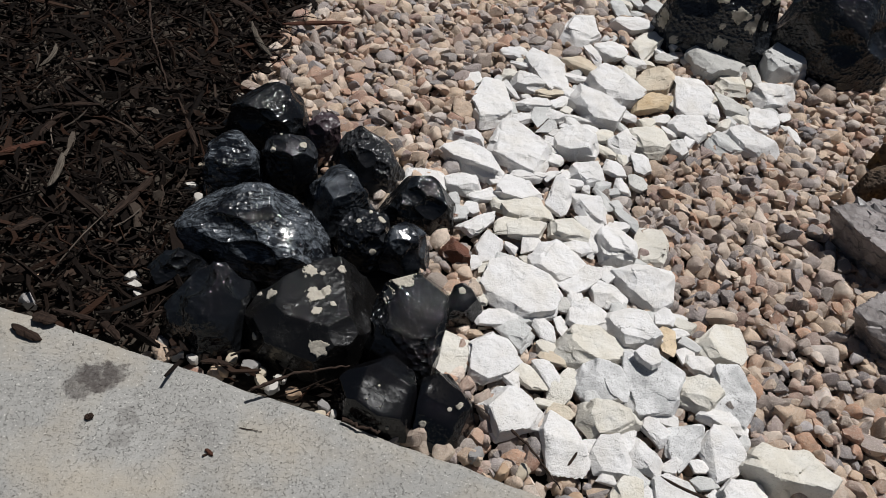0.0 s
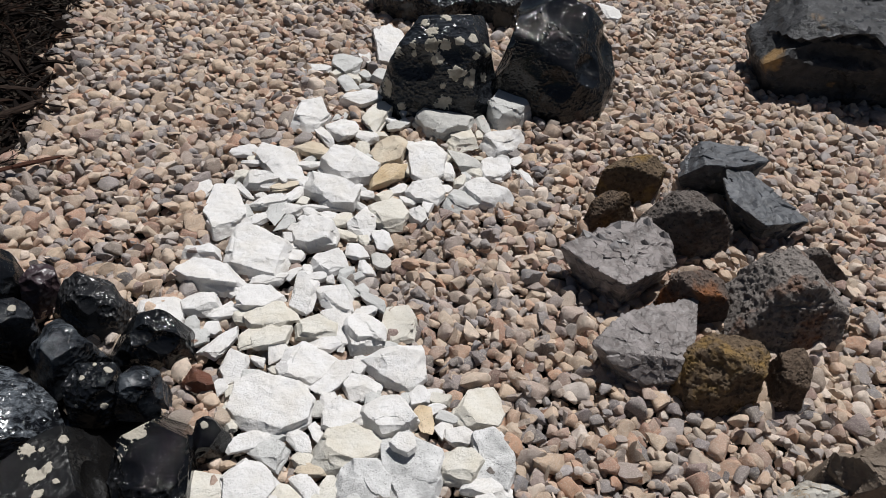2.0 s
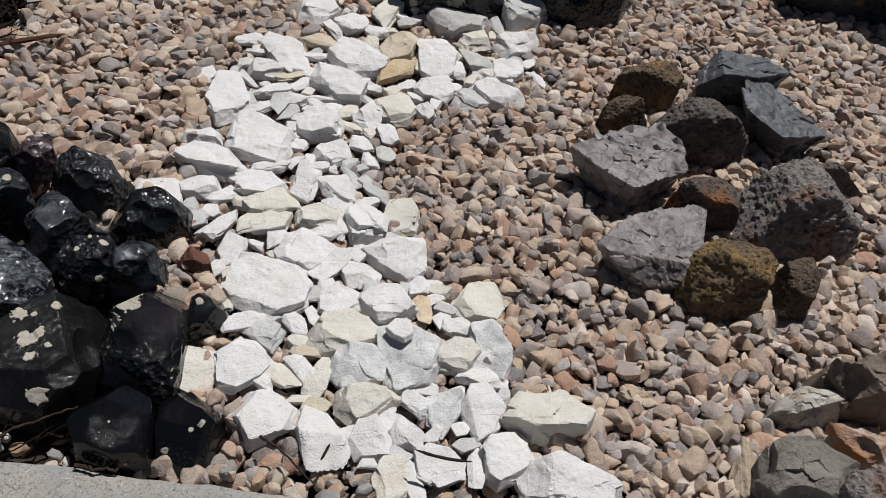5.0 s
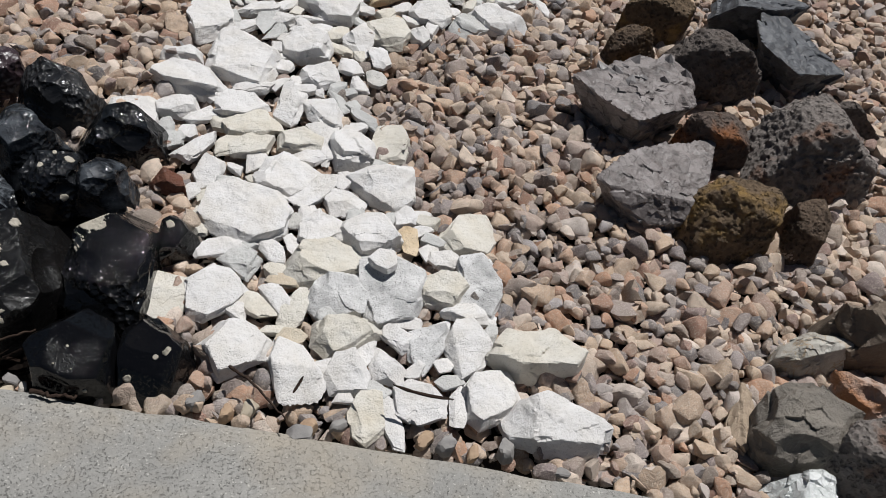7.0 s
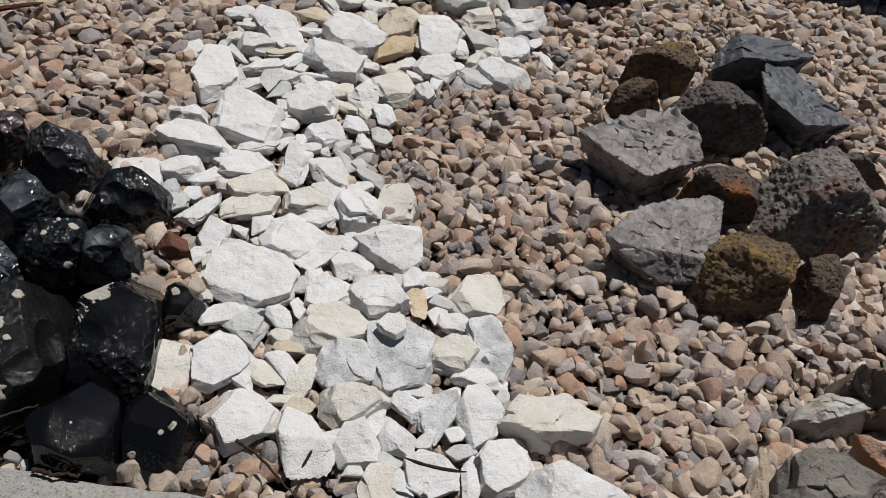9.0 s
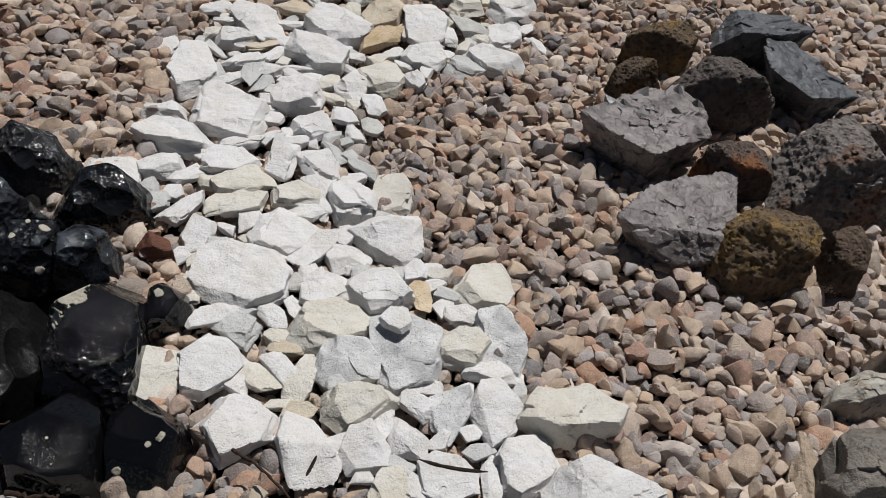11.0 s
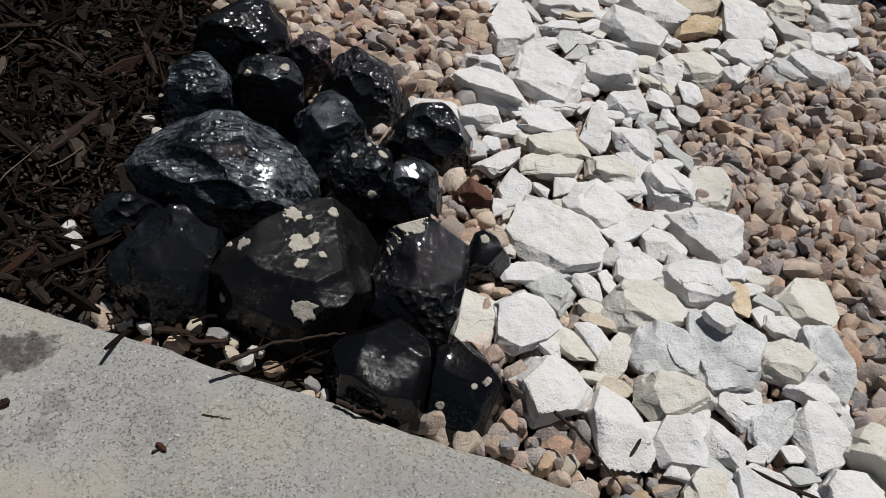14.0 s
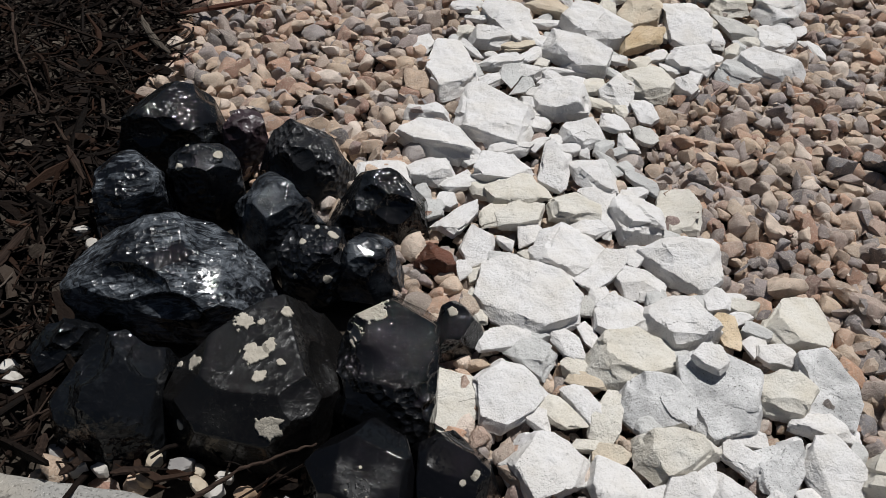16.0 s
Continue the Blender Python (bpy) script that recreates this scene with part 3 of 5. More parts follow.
def build_gravel():
    verts, faces, smooth, total = [], [], [], 0
    white = np.array([(p[1], p[2]) for p in PLACED if p[0] == "limestone"])
    srng = np.random.default_rng(77)
    shapes = {}
    for level in (1, 2, 3):
        d, f = ICO[level]
        shapes[level] = []
        for k in range(70):
            c = srng.uniform(0.7, 1.0, 14)
            n = srng.normal(size=(14, 3))
            n /= np.linalg.norm(n, axis=1)[:, None]
            sharp = (11.0, 20.0, 44.0)[k % 3]
            q = np.maximum(d @ n.T, 1e-4) / c
            top = np.maximum(q.max(1), 0.85)
            v = d / (top * ((q / top[:, None]) ** sharp).sum(1) ** (1.0 / sharp))[:, None]
            shapes[level].append((v - (v.min(0) + v.max(0)) / 2) / (v.max(0) - v.min(0)))
    for step, seed, depth, mean, coarse in ((0.0165, 5, -0.015, 0.019, True), (0.0188, 6, -0.004, 0.0222, False)):
        rng, px, py = scatter(step, seed, -0.35, 3.1, -0.15, 2.5)
        for x, y in zip(px, py):
            if y < slab_edge(x) + 0.007 or x < mulch_edge(y) - 0.02 + rng.normal() * 0.012 or x > 1.6 + 0.95 * y:
                continue
            # no gravel in the pile's gaps: the darkened soil paints their shade
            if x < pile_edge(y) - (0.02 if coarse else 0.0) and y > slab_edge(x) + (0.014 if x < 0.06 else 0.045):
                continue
            if not coarse and (np.hypot(white[:, 0] - x, white[:, 1] - y) < 0.07).sum() > 4:
                continue
            far = x > 1.15 + 0.95 * y or y > 2.15
            if far and coarse:
                continue
            level = 1 if far else 2 if coarse or x > 1.5 or y > 1.5 else 3
            s = mean * float(np.clip(rng.lognormal(0, 0.3), 0.45, 1.75))
            size = np.array([s * rng.uniform(0.95, 1.3), s * rng.uniform(0.78, 1.05), s * rng.uniform(0.6, 0.9)])
            r = np.array(Euler((rng.normal() * 0.4, rng.normal() * 0.4, rng.uniform(0, math.tau))).to_matrix())
            pick = int(rng.integers(70))
            smooth.append(np.full(len(ICO[level][1]), True))
            v = (shapes[level][pick] * size) @ r.T + (x, y, depth + rng.normal() * 0.004)
            verts.append(v)
            faces.append(ICO[level][1] + total)
            total += len(v)
    verts, faces = np.concatenate(verts), np.concatenate(faces)
    me = bpy.data.meshes.new("gravel")
    me.vertices.add(len(verts))
    me.vertices.foreach_set("co", verts.ravel())
    me.loops.add(len(faces) * 3)
    me.loops.foreach_set("vertex_index", faces.ravel().astype(np.int32))
    me.polygons.add(len(faces))
    me.polygons.foreach_set("loop_start", np.arange(0, len(faces) * 3, 3, dtype=np.int32))
    me.polygons.foreach_set("use_smooth", np.concatenate(smooth))
    me.update(calc_edges=True)
    me.validate()
    me.set_sharp_from_angle(angle=radians(38))
    me.materials.append(GRAVEL)
    tagged(new("gravel", me), "tan, grey and reddish river gravel covering the bed", "gravel", kind="stuff")


def build_mulch():
    rng, px, py = scatter(0.0118, 11, -1.1, 0.4, 0.3, 2.5, 0.5)
    verts, faces, total = [], [], 0
    ring = np.array([(-1, -1), (1, -0.8), (0.9, 1), (-0.8, 0.9)]) * 0.5
    for x, y in zip(px, py):
        strip = x < 0.08 and y < slab_edge(x) + 0.05 and rng.random() < 0.35
        if (x > mulch_edge(y) + rng.normal() * 0.012 and not strip) or y < slab_edge(x) + 0.012:
            continue
        fine = rng.random() < 0.45
        length, wide = 0.016 + rng.exponential(0.03), 0.0013 + rng.gamma(2.0, 0.0006 if fine else 0.0026)
        length, wide = min(length, 0.13), min(wide, 0.02)
        thick = min(0.005, wide * rng.uniform(0.2, 0.6))
        bend = rng.normal() * 0.12 * length
        r = np.array(Euler((rng.normal() * 0.7, rng.normal() * 0.33, rng.uniform(0, math.tau))).to_matrix())
        rows = []
        for t in (-0.5, -0.2, 0.15, 0.5):
            k = (1.0 if abs(t) < 0.4 else rng.uniform(0.15, 0.7))
            for q in ring:
                rows.append((t * length, q[0] * wide * k + bend * (1 - 4 * t * t) + rng.normal() * wide * 0.07, q[1] * thick * k))
        v = np.array(rows) @ r.T + (x, y, rng.uniform(-0.018, 0.018))
        verts.append(v)
        for s in range(3):
            for q in range(4):
                a, b = s * 4 + q, s * 4 + (q + 1) % 4
                faces.append((total + a, total + b, total + b + 4, total + a + 4))
        faces.append(tuple(total + q for q in (3, 2, 1, 0)))
        faces.append(tuple(total + 12 + q for q in range(4)))
        total += 16
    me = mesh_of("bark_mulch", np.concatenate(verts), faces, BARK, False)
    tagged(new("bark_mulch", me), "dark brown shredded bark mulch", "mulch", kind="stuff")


# ---- stones ----
limestone(0.441, 1.188, 0.000, 0.073, 0.146, 0.146, 0.029, 0, "white", cuts=[(-164, 0.030), (-81, 0.070), (-2, 0.034), (75, 0.068), (153, 0.041)])
limestone(0.385, 1.235, 0.000, 0.061, 0.028, 0.033, 0.019, -8, "white")
limestone(0.390, 1.194, 0.000, 0.041, 0.016, 0.016, 0.012, -16, "white")
limestone(0.389, 1.130, 0.000, 0.078, 0.044, 0.044, 0.025, 0, "white", cuts=[(-155, 0.033), (-105, 0.018), (-62, 0.025), (30, 0.030), (77, 0.020), (118, 0.024)])
limestone(0.286, 1.139, 0.000, 0.045, 0.063, 0.063, 0.014, -14, "white")
limestone(0.311, 1.048, 0.000, 0.071, 0.140, 0.140, 0.027, 0, "white", cuts=[(-172, 0.034), (-121, 0.060), (-54, 0.057), (-5, 0.034), (4, 0.036), (90, 0.070), (152, 0.035)])
limestone(0.536, 1.325, 0.000, 0.085, 0.113, 0.113, 0.037, 0, "white", cuts=[(-164, 0.048), (-76, 0.047), (-48, 0.037), (-1, 0.042), (106, 0.043), (153, 0.027)])
limestone(0.671, 1.372, 0.000, 0.108, 0.062, 0.057, 0.033, -7, "white")
limestone(0.551, 1.258, 0.000, 0.126, 0.028, 0.021, 0.016, -76, "white")
limestone(0.599, 1.265, 0.000, 0.073, 0.071, 0.059, 0.030, -74, "white")
limestone(0.676, 1.296, 0.000, 0.125, 0.053, 0.058, 0.030, 47, "cream")
limestone(0.635, 1.236, 0.000, 0.048, 0.052, 0.052, 0.018, 19, "white")
limestone(0.517, 1.207, 0.000, 0.078, 0.040, 0.040, 0.025, -40, "tan")
limestone(0.571, 1.131, 0.000, 0.106, 0.089, 0.089, 0.043, 0, "white", cuts=[(-169, 0.049), (-141, 0.046), (-90, 0.044), (-46, 0.049), (31, 0.036), (77, 0.038), (133, 0.049)])
limestone(0.501, 1.160, 0.000, 0.065, 0.023, 0.021, 0.014, -9, "white")
limestone(0.512, 1.062, 0.000, 0.094, 0.109, 0.109, 0.038, 0, "white", cuts=[(-150, 0.032), (-117, 0.038), (-33, 0.049), (30, 0.032), (73, 0.047), (142, 0.048)])
limestone(0.667, 1.171, 0.000, 0.082, 0.089, 0.089, 0.031, 0, "tan", cuts=[(-173, 0.040), (-98, 0.043), (-33, 0.028), (19, 0.043), (74, 0.042), (138, 0.032)])
limestone(0.628, 1.087, 0.000, 0.111, 0.046, 0.046, 0.025, 27, "rusty")
limestone(0.726, 1.136, 0.000, 0.087, 0.163, 0.163, 0.032, 0, "white", cuts=[(-147, 0.065), (-67, 0.065), (-29, 0.042), (13, 0.041), (34, 0.054), (129, 0.058), (168, 0.032)])
limestone(0.814, 1.248, 0.000, 0.124, 0.113, 0.113, 0.041, 0, "grey", cuts=[(-170, 0.058), (-141, 0.058), (-82, 0.052), (-39, 0.056), (24, 0.051), (82, 0.052), (145, 0.059)])
limestone(0.761, 1.324, 0.000, 0.082, 0.038, 0.038, 0.028, 32, "pale")
limestone(0.706, 1.257, 0.000, 0.043, 0.029, 0.029, 0.015, 26, "grey")
limestone(0.816, 1.177, 0.000, 0.083, 0.094, 0.094, 0.025, 0, "cream", cuts=[(-111, 0.045), (-60, 0.040), (-7, 0.036), (110, 0.030), (147, 0.018)])
limestone(0.893, 1.216, 0.000, 0.087, 0.029, 0.027, 0.018, -93, "grey")
limestone(0.965, 1.247, 0.000, 0.099, 0.096, 0.096, 0.066, 0, "pale", cuts=[(-83, 0.041), (-56, 0.037), (2, 0.049), (83, 0.045), (148, 0.041), (175, 0.045)])
limestone(0.898, 1.147, 0.000, 0.133, 0.079, 0.079, 0.036, 0, "white", cuts=[(-120, 0.052), (-84, 0.035), (-49, 0.045), (24, 0.060), (110, 0.021), (131, 0.027)])
limestone(0.803, 1.102, 0.000, 0.061, 0.071, 0.064, 0.021, -9, "grey")
limestone(0.849, 1.058, 0.000, 0.073, 0.065, 0.065, 0.019, 0, "white", cuts=[(-174, 0.035), (-118, 0.030), (-63, 0.027), (-12, 0.030), (82, 0.031), (130, 0.032)])
limestone(0.906, 1.079, 0.000, 0.024, 0.040, 0.033, 0.010, -64, "white")
limestone(0.902, 1.021, 0.000, 0.069, 0.020, 0.016, 0.011, -85, "white")
limestone(0.744, 0.978, 0.000, 0.073, 0.075, 0.075, 0.022, 0, "pale", cuts=[(-135, 0.037), (-65, 0.028), (-5, 0.036), (54, 0.030), (136, 0.026), (171, 0.034)])
limestone(0.800, 0.981, 0.000, 0.075, 0.092, 0.092, 0.033, 0, "white", cuts=[(-170, 0.031), (-121, 0.032), (-46, 0.043), (15, 0.030), (43, 0.026), (107, 0.046)])
limestone(0.685, 1.023, 0.000, 0.071, 0.066, 0.066, 0.022, 0, "white", cuts=[(-163, 0.032), (-111, 0.028), (-49, 0.030), (-1, 0.035), (91, 0.032), (132, 0.029)])
limestone(0.754, 1.081, 0.000, 0.066, 0.026, 0.031, 0.012, -99, "white")
limestone(0.572, 1.045, 0.000, 0.034, 0.021, 0.021, 0.011, -8, "white")
limestone(0.448, 1.078, 0.000, 0.063, 0.024, 0.025, 0.014, 39, "white")
limestone(0.473, 1.027, 0.000, 0.103, 0.014, 0.011, 0.011, -20, "white")
limestone(0.434, 1.104, 0.000, 0.062, 0.025, 0.022, 0.018, 11, "tan")
limestone(0.357, 1.110, 0.000, 0.062, 0.015, 0.012, 0.008, -69, "white")
limestone(0.389, 1.062, 0.000, 0.081, 0.027, 0.032, 0.021, 13, "white")
limestone(0.368, 1.021, 0.000, 0.055, 0.023, 0.023, 0.014, 20, "white")
limestone(0.400, 1.038, 0.000, 0.094, 0.035, 0.039, 0.015, 64, "pale")
limestone(0.409, 0.998, 0.000, 0.054, 0.025, 0.025, 0.011, 52, "pale")
limestone(0.451, 0.954, 0.000, 0.075, 0.077, 0.077, 0.032, 0, "white", cuts=[(-142, 0.039), (-93, 0.037), (-30, 0.039), (14, 0.033), (82, 0.036), (147, 0.035), (175, 0.036)])
limestone(0.509, 0.983, 0.000, 0.045, 0.038, 0.033, 0.015, 25, "cream")
limestone(0.543, 0.963, 0.000, 0.058, 0.083, 0.083, 0.022, 0, "white", cuts=[(-117, 0.037), (-29, 0.021), (-8, 0.023), (88, 0.041), (148, 0.027), (178, 0.028)])
limestone(0.597, 0.976, 0.000, 0.063, 0.102, 0.102, 0.021, 0, "cream", cuts=[(-133, 0.038), (-41, 0.032), (-1, 0.031), (52, 0.045), (121, 0.040), (-180, 0.032)])
limestone(0.644, 0.955, 0.000, 0.054, 0.040, 0.036, 0.028, -92, "white")
limestone(0.560, 0.908, 0.000, 0.057, 0.035, 0.035, 0.016, -84, "white")
limestone(0.506, 0.890, 0.000, 0.052, 0.038, 0.033, 0.017, -56, "white")
limestone(0.501, 0.941, 0.000, 0.053, 0.024, 0.020, 0.014, -52, "cream")
limestone(0.449, 0.874, 0.000, 0.064, 0.050, 0.050, 0.023, 0, "white", cuts=[(-128, 0.021), (-73, 0.023), (-3, 0.031), (95, 0.022), (139, 0.023)])
limestone(0.542, 0.856, 0.000, 0.036, 0.042, 0.042, 0.011, -12, "grey")
limestone(0.262, 0.953, 0.000, 0.080, 0.036, 0.036, 0.025, 0, "white", cuts=[(-101, 0.013), (-53, 0.029), (52, 0.020), (82, 0.014), (147, 0.031)])
limestone(0.257, 0.891, 0.000, 0.103, 0.083, 0.083, 0.033, 0, "white", cuts=[(-146, 0.031), (-125, 0.026), (-78, 0.043), (18, 0.039), (30, 0.032), (62, 0.029), (120, 0.044)])
limestone(0.344, 0.924, 0.000, 0.107, 0.140, 0.140, 0.031, 0, "white", cuts=[(-165, 0.051), (-124, 0.043), (-41, 0.065), (-9, 0.051), (35, 0.049), (88, 0.069), (153, 0.049)])
limestone(0.405, 0.909, 0.000, 0.032, 0.030, 0.030, 0.009, -23, "white")
limestone(0.389, 0.866, 0.000, 0.042, 0.019, 0.019, 0.010, 27, "white")
limestone(0.176, 0.832, 0.000, 0.077, 0.066, 0.066, 0.016, 0, "white", cuts=[(-143, 0.028), (-97, 0.030), (-20, 0.031), (64, 0.029), (84, 0.030), (161, 0.038)])
limestone(0.240, 0.835, 0.000, 0.067, 0.051, 0.051, 0.019, 0, "white", cuts=[(-172, 0.032), (-114, 0.024), (-74, 0.024), (18, 0.027), (72, 0.019), (135, 0.030)])
limestone(0.262, 0.807, 0.000, 0.051, 0.029, 0.029, 0.016, 17, "white")
limestone(0.348, 0.862, 0.000, 0.066, 0.026, 0.030, 0.015, -7, "white")
limestone(0.325, 0.819, 0.000, 0.079, 0.052, 0.052, 0.022, 0, "white", cuts=[(-142, 0.034), (-102, 0.024), (-71, 0.027), (30, 0.027), (84, 0.024), (148, 0.031)])
limestone(0.333, 0.783, 0.000, 0.085, 0.058, 0.058, 0.018, 0, "cream", cuts=[(-158, 0.039), (-101, 0.027), (-72, 0.031), (33, 0.026), (72, 0.022), (137, 0.032)])
limestone(0.395, 0.818, 0.000, 0.057, 0.091, 0.091, 0.018, 0, "white", cuts=[(-139, 0.036), (-55, 0.033), (-8, 0.026), (15, 0.032), (118, 0.030), (154, 0.016)])
limestone(0.442, 0.795, 0.000, 0.052, 0.088, 0.088, 0.020, 0, "white", cuts=[(-179, 0.025), (-135, 0.028), (-59, 0.040), (12, 0.019), (44, 0.026), (123, 0.040)])
limestone(0.468, 0.811, 0.000, 0.054, 0.019, 0.019, 0.009, -80, "pale")
limestone(0.498, 0.763, 0.000, 0.067, 0.026, 0.024, 0.012, -53, "pale")
limestone(0.213, 0.764, 0.000, 0.044, 0.041, 0.037, 0.015, -50, "pale")
limestone(0.251, 0.745, 0.000, 0.077, 0.035, 0.024, 0.017, 39, "white")
limestone(0.384, 0.731, 0.000, 0.091, 0.056, 0.056, 0.023, 0, "cream", cuts=[(-111, 0.017), (-109, 0.018), (-23, 0.036), (54, 0.038), (90, 0.028), (127, 0.026)])
limestone(0.291, 0.741, 0.000, 0.055, 0.034, 0.029, 0.012, 56, "cream")
limestone(0.324, 0.732, 0.000, 0.072, 0.036, 0.038, 0.019, 9, "cream")
limestone(0.396, 0.696, 0.000, 0.050, 0.028, 0.028, 0.013, -7, "white")
limestone(0.429, 0.719, 0.000, 0.089, 0.025, 0.033, 0.011, -111, "white")
limestone(0.462, 0.705, 0.000, 0.058, 0.087, 0.087, 0.029, 0, "white", cuts=[(-103, 0.039), (-23, 0.030), (16, 0.026), (86, 0.043), (138, 0.030), (-180, 0.029)])
limestone(0.516, 0.702, 0.000, 0.059, 0.076, 0.076, 0.016, 0, "cream", cuts=[(-104, 0.035), (-32, 0.027), (5, 0.029), (76, 0.036), (145, 0.026), (174, 0.026)])
limestone(0.288, 0.848, 0.000, 0.028, 0.023, 0.019, 0.009, 0, "white")
limestone(0.486, 0.615, 0.000, 0.093, 0.079, 0.079, 0.030, 0, "white", cuts=[(-154, 0.029), (-129, 0.028), (-60, 0.036), (-13, 0.038), (82, 0.037), (106, 0.041)])
limestone(0.361, 0.662, 0.000, 0.085, 0.074, 0.074, 0.024, 0, "white", cuts=[(-177, 0.042), (-124, 0.034), (-68, 0.032), (-37, 0.034), (47, 0.029), (84, 0.034), (146, 0.040)])
limestone(0.325, 0.703, 0.000, 0.037, 0.043, 0.043, 0.011, -4, "white")
limestone(0.296, 0.608, 0.000, 0.117, 0.104, 0.104, 0.026, 0, "white", cuts=[(-177, 0.058), (-123, 0.056), (-85, 0.050), (-29, 0.054), (18, 0.054), (62, 0.043), (98, 0.052), (157, 0.056)])
limestone(0.260, 0.693, 0.000, 0.045, 0.057, 0.057, 0.014, 0, "white", cuts=[(-174, 0.022), (-85, 0.027), (-28, 0.015), (54, 0.022), (142, 0.019)])
limestone(0.233, 0.661, 0.000, 0.031, 0.023, 0.018, 0.007, -90, "white")
limestone(0.394, 0.634, 0.000, 0.092, 0.036, 0.040, 0.015, 41, "white")
limestone(0.427, 0.604, 0.000, 0.054, 0.052, 0.052, 0.017, 0, "white", cuts=[(-173, 0.026), (-99, 0.024), (-34, 0.025), (51, 0.013), (143, 0.025)])
limestone(0.382, 0.562, 0.000, 0.063, 0.052, 0.052, 0.018, 0, "white", cuts=[(-143, 0.034), (-87, 0.025), (-22, 0.029), (45, 0.023), (103, 0.024), (161, 0.025)])
limestone(0.443, 0.536, 0.000, 0.071, 0.063, 0.063, 0.033, 0, "white", cuts=[(-173, 0.032), (-158, 0.030), (-94, 0.031), (-70, 0.033), (10, 0.031), (68, 0.028), (95, 0.032)])
limestone(0.350, 0.577, 0.000, 0.035, 0.026, 0.023, 0.010, 50, "grey")
limestone(0.232, 0.604, 0.000, 0.054, 0.030, 0.023, 0.010, -97, "cream")
limestone(0.246, 0.554, 0.000, 0.066, 0.027, 0.031, 0.013, 2, "white")
limestone(0.271, 0.522, 0.000, 0.058, 0.057, 0.057, 0.015, 0, "pale", cuts=[(-146, 0.012), (-98, 0.024), (2, 0.028), (36, 0.023), (101, 0.027)])
limestone(0.314, 0.532, 0.000, 0.050, 0.028, 0.026, 0.010, -81, "white")
limestone(0.370, 0.504, 0.000, 0.105, 0.062, 0.062, 0.030, 0, "cream", cuts=[(-163, 0.050), (-112, 0.033), (-78, 0.028), (-6, 0.052), (48, 0.035), (95, 0.029), (129, 0.033)])
limestone(0.341, 0.540, 0.000, 0.042, 0.018, 0.017, 0.006, -85, "white")
limestone(0.236, 0.492, 0.000, 0.070, 0.085, 0.085, 0.020, 0, "white", cuts=[(-122, 0.044), (-70, 0.034), (-48, 0.033), (26, 0.026), (53, 0.028), (120, 0.042), (173, 0.031)])
limestone(0.180, 0.495, 0.000, 0.051, 0.088, 0.088, 0.014, 0, "cream", cuts=[(-134, 0.035), (-77, 0.042), (-13, 0.026), (7, 0.025), (60, 0.035), (137, 0.035), (175, 0.023)])
limestone(0.304, 0.459, 0.000, 0.055, 0.031, 0.031, 0.012, -61, "white")
limestone(0.317, 0.486, 0.000, 0.044, 0.020, 0.020, 0.009, -25, "tan")
limestone(0.323, 0.442, 0.000, 0.067, 0.025, 0.033, 0.011, -127, "cream")
limestone(0.277, 0.452, 0.000, 0.050, 0.028, 0.031, 0.011, -70, "cream")
limestone(0.252, 0.454, 0.000, 0.049, 0.031, 0.024, 0.011, -41, "white")
limestone(0.381, 0.448, 0.000, 0.088, 0.062, 0.062, 0.026, 0, "speckled", cuts=[(-157, 0.043), (-97, 0.029), (-37, 0.031), (25, 0.043), (97, 0.027), (145, 0.033)])
limestone(0.444, 0.445, 0.000, 0.090, 0.097, 0.097, 0.029, 0, "speckled", cuts=[(-152, 0.049), (-88, 0.047), (-39, 0.044), (-5, 0.044), (42, 0.042), (104, 0.044), (163, 0.037)])
limestone(0.438, 0.470, 0.028, 0.037, 0.034, 0.038, 0.011, -15, "white")
limestone(0.509, 0.428, 0.000, 0.062, 0.056, 0.056, 0.026, 0, "cream", cuts=[(-165, 0.029), (-121, 0.023), (-54, 0.023), (21, 0.027), (70, 0.023), (137, 0.026)])
limestone(0.526, 0.477, 0.000, 0.046, 0.031, 0.031, 0.014, -14, "white")
limestone(0.511, 0.496, 0.000, 0.034, 0.022, 0.022, 0.008, 28, "white")
limestone(0.562, 0.422, 0.000, 0.073, 0.089, 0.089, 0.023, 0, "speckled", cuts=[(-130, 0.039), (-41, 0.024), (-19, 0.021), (87, 0.043), (165, 0.030)])
limestone(0.569, 0.508, 0.000, 0.084, 0.066, 0.066, 0.021, 0, "cream", cuts=[(-146, 0.033), (-107, 0.027), (-44, 0.034), (6, 0.041), (88, 0.033), (125, 0.027)])
limestone(0.524, 0.562, 0.000, 0.026, 0.014, 0.014, 0.006, -19, "white")
limestone(0.490, 0.517, 0.000, 0.054, 0.029, 0.029, 0.011, -99, "rusty")
limestone(0.530, 0.386, 0.000, 0.066, 0.044, 0.044, 0.016, 0, "white", cuts=[(-126, 0.014), (-101, 0.015), (8, 0.029), (69, 0.015), (130, 0.027)])
limestone(0.366, 0.389, 0.000, 0.089, 0.045, 0.045, 0.029, 0, "cream", cuts=[(-144, 0.035), (-84, 0.020), (-69, 0.022), (45, 0.027), (87, 0.021), (147, 0.039)])
limestone(0.441, 0.394, 0.000, 0.057, 0.029, 0.020, 0.009, -21, "white")
limestone(0.434, 0.369, 0.000, 0.047, 0.044, 0.044, 0.014, 0, "white", cuts=[(-150, 0.013), (-83, 0.021), (-12, 0.024), (48, 0.012), (115, 0.023)])
